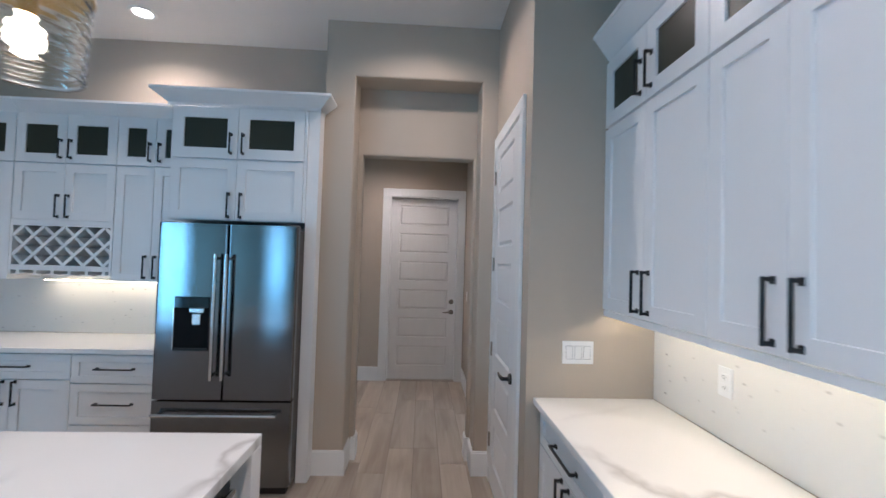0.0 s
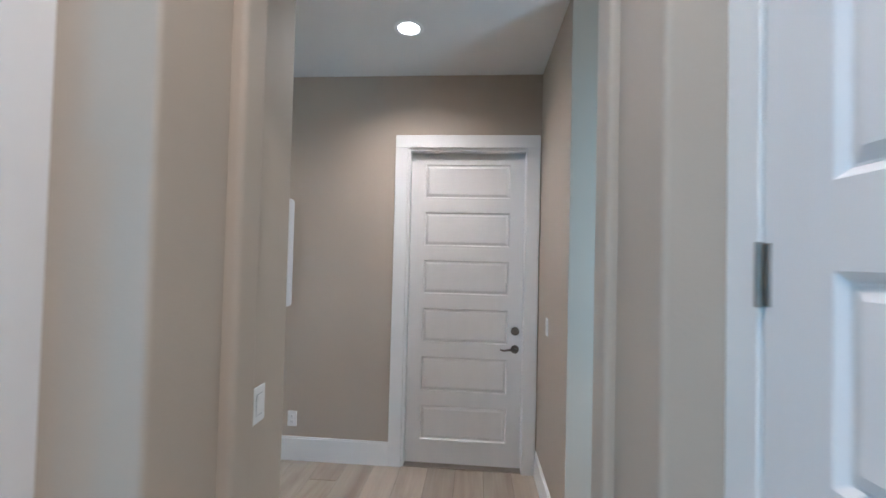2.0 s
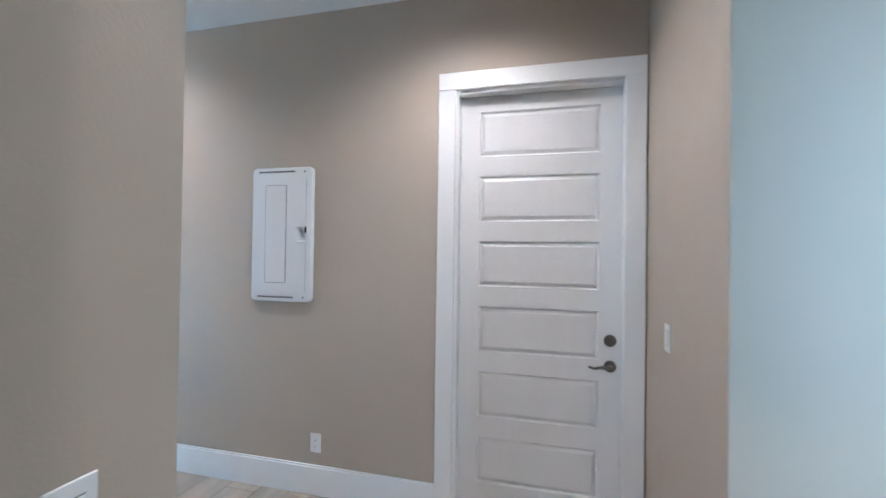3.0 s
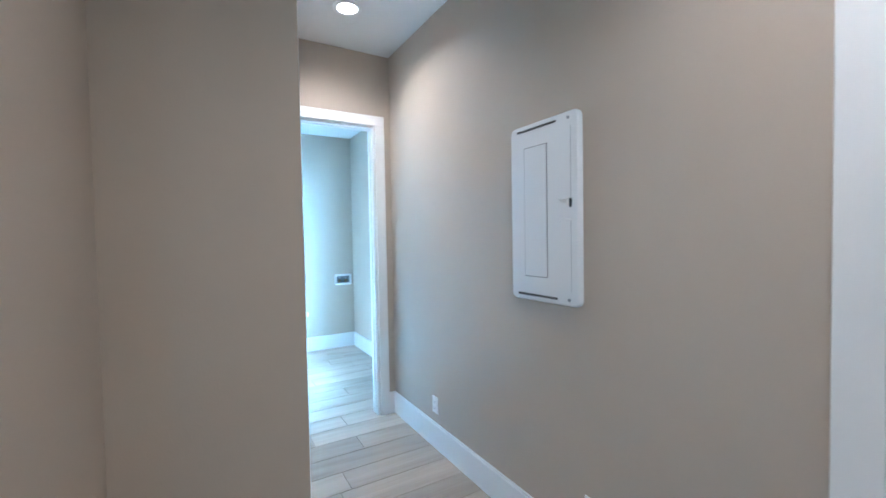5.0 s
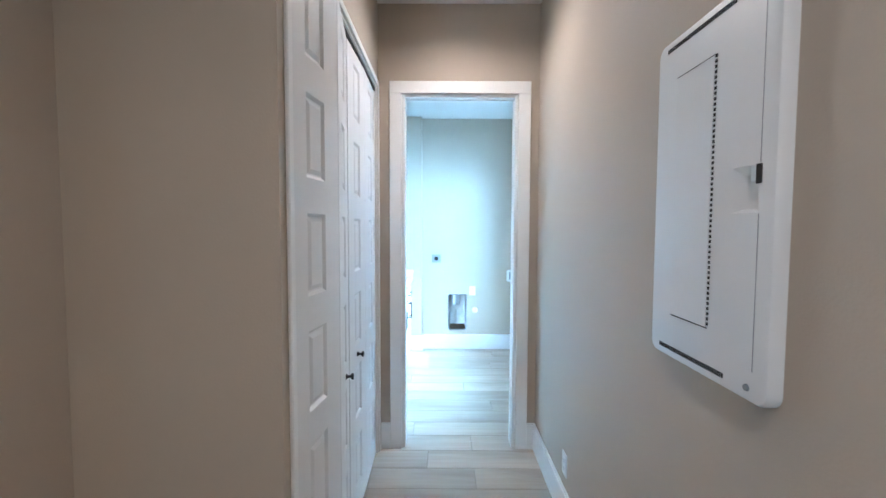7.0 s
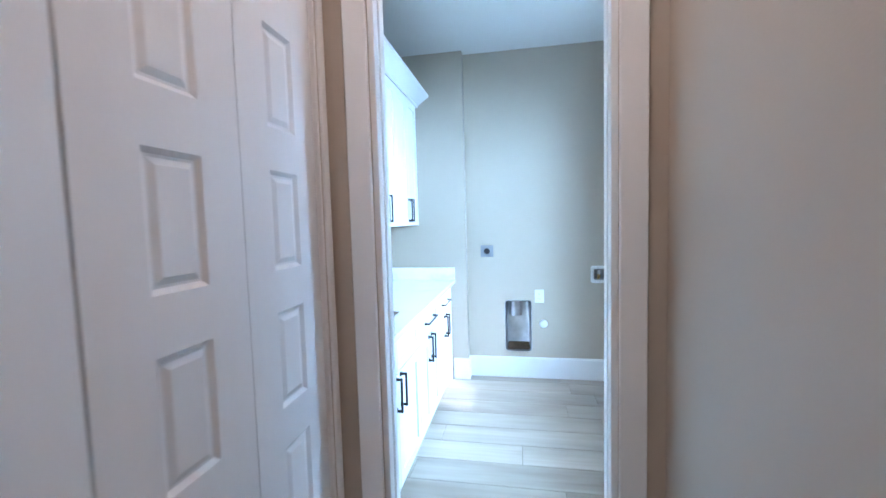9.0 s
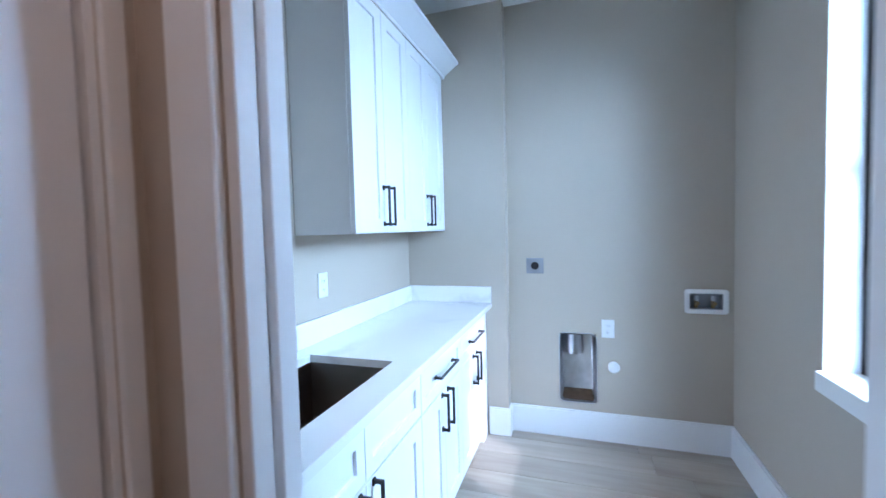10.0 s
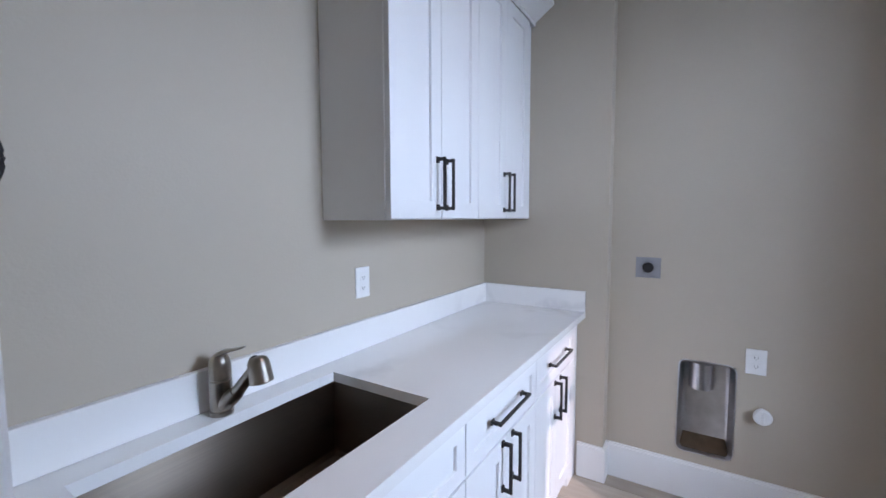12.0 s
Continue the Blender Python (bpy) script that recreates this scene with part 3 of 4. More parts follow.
left_door = part("left_door", bowed(0.0, 0.4475, 0.632, 1.80), STEEL, fr, smooth=True)
right_door = part("right_door", bowed(0.4555, FW, 0.632, 1.80), STEEL, fr, smooth=True)
freezer = part("freezer_drawer", bowed(0.0, FW, 0.06, 0.618), STEEL, fr, smooth=True)
part("kick_grille", boxes((0.02, FW - 0.02, 0.03, 0.09, 0.0, 0.055), bev=0.003), BLK, fr)
for cover_x in (0.05, FW - 0.05):
    part("hinge_cover", boxes((cover_x - 0.04, cover_x + 0.04, 0.02, 0.12, 1.776, 1.812), bev=0.006), FRSIDE, fr)


def bar_handle(parent, a, b):
    bm = bmesh.new()
    a, b = Vector(a), Vector(b)
    d = (b - a).normalized()
    tube(bm, a, b, 0.0125, n=18)
    for p in (a + d * 0.03, b - d * 0.03):
        tube(bm, p, (p.x, 0.0, p.z), 0.0095, n=12)
    return part("handle", bm, CHROME, parent, "polished steel bar handle", smooth=True)


bar_handle(left_door, (0.398, -0.055, 0.775), (0.398, -0.055, 1.60))
bar_handle(right_door, (0.468, -0.055, 0.775), (0.468, -0.055, 1.60))
bar_handle(freezer, (0.035, -0.055, 0.545), (0.83, -0.055, 0.545))
disp = part("dispenser", boxes((0.125, 0.352, -0.0085, 0.002, 0.955, 1.31), bev=0.003), NICHE, left_door, "black water and ice dispenser")
for nm, bm, mt in (("control_panel", boxes((0.128, 0.349, -0.0115, -0.008, 1.235, 1.307), bev=0.002), GLOSSB),
                   ("side_trim", boxes((0.118, 0.127, -0.011, -0.002, 0.955, 1.235), bev=0.002), CHROME),
                   ("paddle", boxes((0.245, 0.300, -0.016, -0.008, 1.125, 1.20), bev=0.006), CHROME),
                   ("spout", boxes((0.225, 0.325, -0.022, -0.008, 1.205, 1.236), bev=0.005), CHROME),
                   ("drip_tray", boxes((0.128, 0.349, -0.018, -0.006, 0.955, 0.972), bev=0.003), BLK)):
    part(nm, bm, mt, fr)

fp = thing("refrigerator_side_panel", pose(-0.868, 3.305, 0), "tall white painted panel beside the refrigerator", "cabinet panel")
part("panel", boxes((0.0, 0.083, 0.0, 0.583, 0, 2.66), bev=0.002), CAB, fp)

fc = thing("refrigerator_cabinet", pose(-1.83, 3.29, 0), "white shaker cabinet over the refrigerator with smoked glass doors", "cabinet")
W = 0.945
carcass(fc, 0, W, 0.59, 1.838, 2.66)
for k in range(2):
    a, b = k * W / 2 + (0.02 if k == 0 else 0), (k + 1) * W / 2 - (0.0 if k == 0 else 0.003)
    g = shaker(fc, a, b, 2.278, 2.645, glass=True, stile=0.075, name="glass_door")
    d = shaker(fc, a, b, 1.842, 2.268)
    hx = W / 2 + (-0.045 if k == 0 else 0.040)
    pull(g, hx, 2.385, 0.15)
    pull(d, hx, 1.945)
part("filler_stile", boxes((W - 0.002, W + 0.0165, 0.002, 0.59, 1.838, 2.648), bev=0.001), CAB, fc)
crown(fc, -0.015, W + 0.10, 2.65, 2.75, 0.09, 0.58, y=0.0)

# ---- kitchen: wall cabinets over the counter ----


def wall_cabinet(x0, x1, kind, label, y=3.60, zb=1.362):
    ob = thing("wall_cabinet", pose(x0, y, 0), label, "cabinet", "kitchen wall cabinets")
    w = x1 - x0
    carcass(ob, 0, w, 0.288, zb if kind != "rack" else 1.83, 2.64)
    for k in range(2):
        a, b = k * w / 2, (k + 1) * w / 2
        g = shaker(ob, a, b, 2.264, 2.632, glass=True, stile=0.07, name="glass_door")
        hx = w / 2 + (-0.037 if k == 0 else 0.037)
        pull(g, hx, 2.372, 0.15)
        d = shaker(ob, a, b, 1.822 if kind == "rack" else zb, 2.256)
        pull(d, hx, 1.93 if kind == "rack" else 1.48, 0.18)
    if kind == "rack":
        part("side_panel", boxes((0, 0.018, 0.0, 0.288, 1.40, 1.822)), CAB, ob)
        part("side_panel", boxes((w - 0.018, w, 0.0, 0.288, 1.40, 1.822)), CAB, ob)
        part("back_panel", boxes((0.018, w - 0.018, 0.278, 0.288, 1.40, 1.822)), CARC, ob)
        part("rail", boxes((0.018, w - 0.018, 0.0, 0.018, 1.775, 1.822), bev=0.001), CAB, ob)
        part("rail", boxes((0.018, w - 0.018, 0.0, 0.018, 1.435, 1.475), bev=0.001), CAB, ob)
        part("floor_panel", boxes((0.018, w - 0.018, 0.018, 0.278, 1.437, 1.452)), CAB, ob)
        xa, xb, za, zb2 = 0.018, w - 0.018, 1.475, 1.775
        pitch = 0.149
        for sgn, yy in ((1, 0.006), (-1, 0.014)):
            k = -3
            while k < 9:
                c = xa + k * pitch + 0.075
                # a slat along x - sgn * z = const, cut to the opening
                lo = max(0.0, ((xa - c) if sgn > 0 else (c - xb)))
                hi = min(zb2 - za, ((xb - c) if sgn > 0 else (c - xa)))
                k += 1
                if hi - lo < 0.03:
                    continue
                p0, p1 = (c + sgn * lo, za + lo), (c + sgn * hi, za + hi)
                ln = math.hypot(p1[0] - p0[0], p1[1] - p0[1])
                bm = boxes((-0.011, 0.011, yy - 0.004, 0.24, -ln / 2, ln / 2))
                bmesh.ops.rotate(bm, verts=bm.verts[:], cent=(0, 0, 0), matrix=Matrix.Rotation(radians(45 * sgn), 3, 'Y'))
                bmesh.ops.translate(bm, verts=bm.verts[:], vec=((p0[0] + p1[0]) / 2, 0, (p0[1] + p1[1]) / 2))
                part("slat", bm, CAB, ob)
        # stemware rails hang under the rack
        for k in range(6):
            xx = 0.06 + k * (w - 0.12) / 5
            part("glass_rail", boxes((xx - 0.045, xx + 0.045, 0.01, 0.27, 1.40, 1.408), (xx - 0.012, xx + 0.012, 0.01, 0.27, 1.408, 1.437)), CAB, ob)
    crown(ob, 0, w, 2.632, 2.745, 0.075, 0.287, left=False, right=False, y=0.02)
    return ob


wall_cabinet(-2.405, -1.832, "tall", "white shaker wall cabinet with smoked glass top doors")
wall_cabinet(-3.160, -2.408, "rack", "white wall cabinet with lattice wine rack below")
wall_cabinet(-3.915, -3.163, "tall", "tall white shaker wall cabinet with smoked glass top doors")

# ---- kitchen: base cabinets, counter, backsplash ----


def base_cabinet(m, w, depth, rows, label, group, top=0.875):
    """rows: 'ddd' three drawers, 'dD' a drawer over two doors, 'sD' a sink front over two doors."""
    ob = thing("base_cabinet", m, label, "cabinet", group)
    if rows[0] == "s":
        part("body", boxes((0, 0.018, 0.021, depth, 0.10, top), (w - 0.018, w, 0.021, depth, 0.10, top), (0.018, w - 0.018, depth - 0.012, depth, 0.10, top), (0.018, w - 0.018, 0.021, depth - 0.012, 0.10, 0.118)), CAB, ob)
    else:
        part("body", boxes((0, w, 0.021, depth, 0.10, top), bev=0.001), CAB, ob)
    part("toe_kick", boxes((0, w, 0.08, 0.10, 0, 0.10)), CAB, ob)
    if rows == "ddd":
        for z0, z1 in ((0.672, top - 0.01), (0.385, 0.668), (0.105, 0.381)):
            d = shaker(ob, 0, w, z0, z1, name="drawer_front", stile=0.055) if z1 - z0 > 0.2 else shaker(ob, 0, w, z0, z1, name="drawer_front", stile=0.05)
            pull(d, w / 2, z0 + (z1 - z0) * 0.52, min(0.26, w * 0.45), upright=False)
    else:
        if rows[0] == "d":
            d = shaker(ob, 0, w, 0.695, top - 0.01, name="drawer_front", stile=0.05)
            pull(d, w / 2, 0.785, 0.26, upright=False)
        else:
            shaker(ob, 0, w / 2, 0.695, top - 0.01, name="false_front", stile=0.05)
            shaker(ob, w / 2, w, 0.695, top - 0.01, name="false_front", stile=0.05)
        for k in range(2):
            d = shaker(ob, k * w / 2, (k + 1) * w / 2, 0.105, 0.690)
            pull(d, w / 2 + (-0.040 if k == 0 else 0.040), 0.60, 0.17)
    return ob


base_cabinet(pose(-2.435, 3.32, 0), 0.60, 0.55, "ddd", "white base cabinet with three drawers", "kitchen base cabinets", top=0.88)
base_cabinet(pose(-3.235, 3.32, 0), 0.798, 0.55, "dD", "white base cabinet with one drawer and two doors", "kitchen base cabinets", top=0.88)
base_cabinet(pose(-4.035, 3.32, 0), 0.798, 0.55, "dD", "white base cabinet with one drawer and two doors", "kitchen base cabinets", top=0.88)
ct = new("countertop", mesh_of("countertop", boxes((-4.04, -1.79, 3.292, 3.878, 0.882, 0.915), bev=0.003), QUARTZ))
tagged(ct, "white veined quartz countertop on the base cabinets", "countertop")
bs = new("backsplash", mesh_of("backsplash", boxes((-4.04, -1.84, 3.878, 3.888, 0.917, 1.40)), SPLASH))
tagged(bs, "white marble mosaic backsplash behind the counter", "backsplash")
us = thing("under_cabinet_light", pose(-3.9, 3.78, 1.35), "thin warm led strip under the wall cabinets", "light strip", "under-cabinet lights")
part("lens", boxes((0.85, 2.02, 0, 0.02, -0.002, 0.006)), STRIP, us, "glowing warm lens")
part("channel", boxes((0.84, 2.03, -0.005, 0.025, 0.006, 0.012)), GALV, us)

# ---- kitchen: run along the side wall ----


def side_upper(y_far, w, label):
    ob = thing("wall_cabinet", pose(0.92, y_far, 0, 0, 0, FACE_MX), label, "cabinet", "side wall cabinets")
    carcass(ob, 0, w, 0.288, 1.372, 2.665)
    for k in range(2):
        a, b = k * w / 2, (k + 1) * w / 2
        g = shaker(ob, a, b, 2.313, 2.655, glass=True, stile=0.07, name="glass_door")
        d = shaker(ob, a, b, 1.372, 2.303)
        hx = w / 2 + (-0.042 if k == 0 else 0.042)
        pull(g, hx, 2.432, 0.16)
        pull(d, hx, 1.488, 0.185)
    part("light_rail", boxes((0, w, 0.006, 0.026, 1.338, 1.368), bev=0.002), CAB, ob)
    crown(ob, 0, w, 2.655, 2.80, 0.095, 0.287, left=False, right=False, y=0.02)
    return ob


side_upper(2.404, 0.774, "white shaker wall cabinet with smoked glass top doors")
side_upper(1.629, 0.60, "white shaker wall cabinet with smoked glass top doors")
side_upper(1.028, 0.774, "white shaker wall cabinet with smoked glass top doors")
for y_far, w in ((2.400, 0.76), (1.639, 0.76), (0.878, 0.76), (0.117, 0.76)):
    base_cabinet(pose(0.605, y_far, 0, 0, 0, FACE_MX), w, 0.60, "dD", "white base cabinet with one drawer and two doors", "side base cabinets", top=0.88)
ct2 = new("countertop", mesh_of("countertop_side", boxes((0.568, 1.198, -0.65, 2.404, 0.882, 0.915), bev=0.003), QUARTZ))
tagged(ct2, "white quartz countertop along the side wall", "countertop")
bs2 = new("backsplash", mesh_of("backsplash_side", boxes((1.199, 1.209, -0.65, 2.404, 0.917, 1.40)), SPLASH))
tagged(bs2, "white marble mosaic backsplash with grey flecks", "backsplash")
us2 = thing("under_cabinet_light", pose(0.995, -0.1, 1.36), "thin warm led strip under the wall cabinets", "light strip", "under-cabinet lights")
part("lens", boxes((0, 0.02, 0.5, 2.475, -0.002, 0.006)), STRIP, us2, "glowing warm lens")
part("channel", boxes((-0.005, 0.025, 0.49, 2.485, 0.006, 0.011)), GALV, us2)
plate_thing("light_switch", pose(0.795, 2.406, 1.147), 0.163, 0.117, "white triple rocker switch on the wall", "light switch", "s3")
plate_thing("outlet", pose(1.199, 1.90, 1.15, 0, 0, FACE_MX), 0.075, 0.117, "white outlet in the marble backsplash", "outlet", "o")

# ---- island ----
isl = thing("kitchen_island", pose(0, 0, 0), "large white island with waterfall quartz top", "kitchen island")
part("top", boxes((-3.2, -0.612, 0.62, 1.947, 0.875, 0.915), bev=0.003), QUARTZ, isl, "white veined quartz top")
part("end_panel", boxes((-0.70, -0.612, 1.86, 1.947, 0.0, 0.874), bev=0.002), CAB, isl, "white end post")
part("end_panel", boxes((-0.70, -0.612, 0.62, 0.70, 0.0, 0.874), bev=0.002), CAB, isl, "white end post")
part("body", boxes((-3.15, -0.72, 0.68, 1.90, 0.0, 0.874)), CAB, isl)
wc = thing("beverage_cooler", pose(-0.70, 1.15, 0.0, 0, 0, FACE_PX), "black glass beverage cooler built into the island", "beverage cooler")
part("door", boxes((0.0, 0.70, -0.02, 0.0, 0.08, 0.85), bev=0.003), BLK, wc, "black glass door")
part("trim", boxes((0.0, 0.70, -0.03, -0.021, 0.815, 0.85), bev=0.003), STEEL, wc, "steel top trim")
bm = bmesh.new()
tube(bm, (0.06, -0.055, 0.78), (0.64, -0.055, 0.78), 0.010, n=14)
tube(bm, (0.10, -0.055, 0.78), (0.10, -0.015, 0.78), 0.007, n=10)
tube(bm, (0.60, -0.055, 0.78), (0.60, -0.015, 0.78), 0.007, n=10)
part("handle", bm, CHROME, wc, "polished bar handle", smooth=True)

# ---- pendant and recessed lights ----
pn = thing("pendant_light", pose(-0.95, 1.30, 2.0), "gold pendant light with ribbed clear glass shade", "pendant light")
bm = bmesh.new()
prof = []
for k in range(40):
    z = 0.212 * k / 39
    prof.append((0.108 + 0.008 * z / 0.212 + 0.0025 * math.sin(k * 1.35), z))
prof += [(r - 0.005, z) for r, z in prof[::-1]]
lathe(bm, prof + [prof[0]], n=48)
part("shade", bm, RIBGLASS, pn, "ribbed clear glass shade", smooth=True)
bm = bmesh.new()
lathe(bm, [(0.0, 0.205), (0.1205, 0.205), (0.1205, 0.262), (0.05, 0.275), (0.03, 0.33), (0.012, 0.34), (0.0, 0.34)], n=40)
part("cap", bm, GOLD, pn, "brushed gold cap", smooth=True)
bm = bmesh.new()
tube(bm, (0, 0, 0.335), (0, 0, 1.40), 0.006, n=12)
part("rod", bm, GOLD, pn, smooth=True)
bm = bmesh.new()
lathe(bm, [(0.0, 1.39), (0.06, 1.39), (0.062, 1.414), (0.0, 1.414)], n=32)
part("canopy", bm, GOLD, pn, smooth=True)
bm = bmesh.new()
tube(bm, (0, 0, 0.135), (0, 0, 0.21), 0.020, n=18)
part("socket", bm, GOLD, pn, smooth=True)
bm = bmesh.new()
lathe(bm, [(0.001, 0.042), (0.018, 0.047), (0.031, 0.062), (0.036, 0.082), (0.032, 0.104), (0.022, 0.120), (0.016, 0.135), (0.001, 0.138)], n=24)
part("bulb", bm, BULB, pn, "glowing warm bulb", smooth=True)


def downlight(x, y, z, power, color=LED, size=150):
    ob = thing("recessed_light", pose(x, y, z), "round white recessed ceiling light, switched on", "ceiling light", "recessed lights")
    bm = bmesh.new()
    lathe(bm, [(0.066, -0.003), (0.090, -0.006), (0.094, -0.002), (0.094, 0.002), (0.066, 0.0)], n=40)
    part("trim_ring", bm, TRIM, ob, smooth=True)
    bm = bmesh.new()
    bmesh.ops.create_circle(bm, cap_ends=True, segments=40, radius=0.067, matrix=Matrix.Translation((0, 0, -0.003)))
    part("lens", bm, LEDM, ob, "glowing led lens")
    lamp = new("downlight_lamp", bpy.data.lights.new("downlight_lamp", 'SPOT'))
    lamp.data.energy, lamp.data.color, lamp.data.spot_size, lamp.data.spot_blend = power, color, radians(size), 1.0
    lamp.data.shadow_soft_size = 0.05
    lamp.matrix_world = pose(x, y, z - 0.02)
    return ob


downlight(-0.08, 2.86, KZ, 64)
downlight(-2.18, 3.47, KZ, 64)
# four unseen fittings, added out of view to brighten the kitchen
downlight(-2.2, 0.9, KZ, 70)
downlight(-0.05, 0.55, KZ, 92)
# this one is added behind the walk's start to lift the switch wall
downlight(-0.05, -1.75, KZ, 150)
downlight(-4.3, 2.4, KZ, 70)
downlight(-0.37, 5.14, HZ, 57)
downlight(-2.83, 5.27, HZ, 50)
downlight(-4.6, 5.25, LZ, 15)

# ---- doors of the hall ----


def rows6(w, h, side, top, bottom, gap):
    n = 6
    ph = (h - top - bottom - gap * (n - 1)) / n
    return [(side, w - side, bottom + k * (ph + gap), bottom + k * (ph + gap) + ph) for k in range(n)]


gd = thing("door_garage", pose(-0.442, 5.868, 0.008), "closed white six-panel door with lever and deadbolt", "door")
DW, DH = 0.884, 2.415
gslab = part("door_slab", panel_door(DW, DH, rows6(DW, DH, 0.110, 0.089, 0.179, 0.115), deep=0.011, m1=0.008, m2=0.012, m3=0.030), DOORP, gd)
lever(gd, 0.832, 0.902, -1, SATIN)
bm = bmesh.new()
tube(bm, (0.832, 0, 1.04), (0.832, -0.014, 1.04), 0.033, 0.029, n=28)
tube(bm, (0.832, -0.012, 1.04), (0.832, -0.022, 1.04), 0.020, 0.018, n=20)
part("deadbolt", bm, SATIN, gd, "round satin nickel deadbolt", smooth=True)
struct("threshold", boxes((-0.444, 0.444, 5.80, 5.95, 0.0, 0.008), bev=0.002), NICKEL, "dark metal door threshold", "threshold")
struct("door_stop", boxes((-0.446, -0.432, 5.911, 5.93, 0, 2.43), (0.432, 0.446, 5.911, 5.93, 0, 2.43), (-0.446, 0.446, 5.911, 5.93, 2.418, 2.43)), TRIM)

pd = thing("door_pantry", pose(0.514, 3.327, 0.01, 0, 0, FACE_MX), "closed white six-panel pantry door with lever", "door")
PW, PH = 0.698, 2.420
part("door_slab", panel_door(PW, PH, rows6(PW, PH, 0.120, 0.078, 0.176, 0.113), deep=0.011, m1=0.012, m2=0.016, m3=0.034), DOORP, pd)
lever(pd, PW - 0.062, 0.915, -1, BLACK)
for hz in (0.30, 0.955, 1.573, 2.21):
    hinge(pd, -0.004, hz)
    
# bifold closet: four leaves, the first pair a little open


def leaf(name, x0, y0, x1, y1, knob=None):
    ang = math.degrees(math.atan2(y1 - y0, x1 - x0))
    w = math.hypot(x1 - x0, y1 - y0) - 0.0012
    ob = thing("closet_door", pose(x0, y0, 0.012, 0, 0, ang), "white six-panel bifold closet door leaf, slightly folded", "door", "bifold closet doors")
    part("door_slab", panel_door(w, 2.405, rows6(w, 2.405, 0.120, 0.064, 0.139, 0.115), t=0.03), DOORP, ob)
    if knob is not None:
        bm = bmesh.new()
        q = Matrix.Translation((knob, 0, 0.86)) @ Matrix.Rotation(radians(90), 4, 'X')
        lathe(bm, [(0.0, 0.0), (0.013, 0.0), (0.012, 0.004), (0.006, 0.010), (0.006, 0.020), (0.014, 0.026), (0.014, 0.034), (0.0, 0.036)], n=20, m=q)
        part("knob", bm, BLACK, ob, "small dark round knob", smooth=True)
    return ob


# leaves run towards -x seen from the hall, so their fronts face +y
leaf("a", -1.815, 4.706, -2.188, 4.760)
leaf("b", -2.190, 4.760, -2.563, 4.706, knob=0.215)
leaf("c", -2.567, 4.708, -2.9475, 4.714, knob=0.165)
leaf("d", -2.948, 4.714, -3.328, 4.706)
struct("closet_track", boxes((-3.33, -1.815, 4.68, 4.71, 2.425, 2.448)), DARKGAP, "dark bifold door track", "door track")

# pocket door edge with its latch, inside the split jamb
pk = thing("door_pocket", pose(-3.4535, 4.870, 0.01), "white pocket door slid back into the wall", "door")
part("door_edge", boxes((-0.0085, 0.0085, -0.03, 0.012, 0, 2.39)), DOORP, pk)
part("latch", boxes((-0.0095, 0.0095, 0.006, 0.0135, 0.875, 0.945), bev=0.001), NICKEL, pk, "satin nickel edge latch")

# ---- hall fittings ----
ep = thing("electrical_panel", pose(-1.583, 5.80, 1.613), "white recessed electrical breaker panel cover", "electrical panel")
PWD, PHT = 0.435, 0.85


def rounded(w, h, r, y0, y1, n=6, inset=0.0, dish=None):
    """An upright plate with rounded corners, a sloping rim and a dished recess (x0, x1, z0, z1)."""
    bm = bmesh.new()
    def ring(k, y):
        out = []
        for cx, cz, a0 in ((w / 2 - r, h / 2 - r, 0), (-(w / 2 - r), h / 2 - r, 90), (-(w / 2 - r), -(h / 2 - r), 180), (w / 2 - r, -(h / 2 - r), 270)):
            for j in range(n + 1):
                a = radians(a0 + 90 * j / n)
                out.append(bm.verts.new((cx + (r - k) * math.cos(a), y, cz + (r - k) * math.sin(a))))
        return out
    rs = [ring(0.0, y1), ring(0.0, y0 + (y1 - y0) * 0.35), ring(inset * 0.35, y0 + (y1 - y0) * 0.08), ring(inset, y0)]
    for a, b in zip(rs, rs[1:]):
        m = len(a)
        for k in range(m):
            bm.faces.new((a[k], a[(k + 1) % m], b[(k + 1) % m], b[k]))
    last = rs[-1]
    if dish is None:
        bm.faces.new(last)
        return bm
    a0, a1, c0, c1 = dish
    d = [bm.verts.new((px, y0, pz)) for px, pz in ((a1, c1), (a0, c1), (a0, c0), (a1, c0))]
    e = [bm.verts.new((px, y0 + 0.014, pz)) for px, pz in ((a1 - 0.004, c1 - 0.010), (a0 + 0.024, c1 - 0.018), (a0 + 0.018, c0 + 0.008), (a1 - 0.004, c0 + 0.006))]
    m, h2 = n + 1, n // 2
    mids = [h2 + m * k for k in range(4)]
    for k in range(4):
        seg = last[mids[k]:mids[k + 1] + 1] if k < 3 else last[mids[3]:] + last[:mids[0] + 1]
        bm.faces.new(seg + [d[(k + 1) % 4], d[k]])
        bm.faces.new((d[k], d[(k + 1) % 4], e[(k + 1) % 4], e[k]))
    bm.faces.new(e)
    return bm


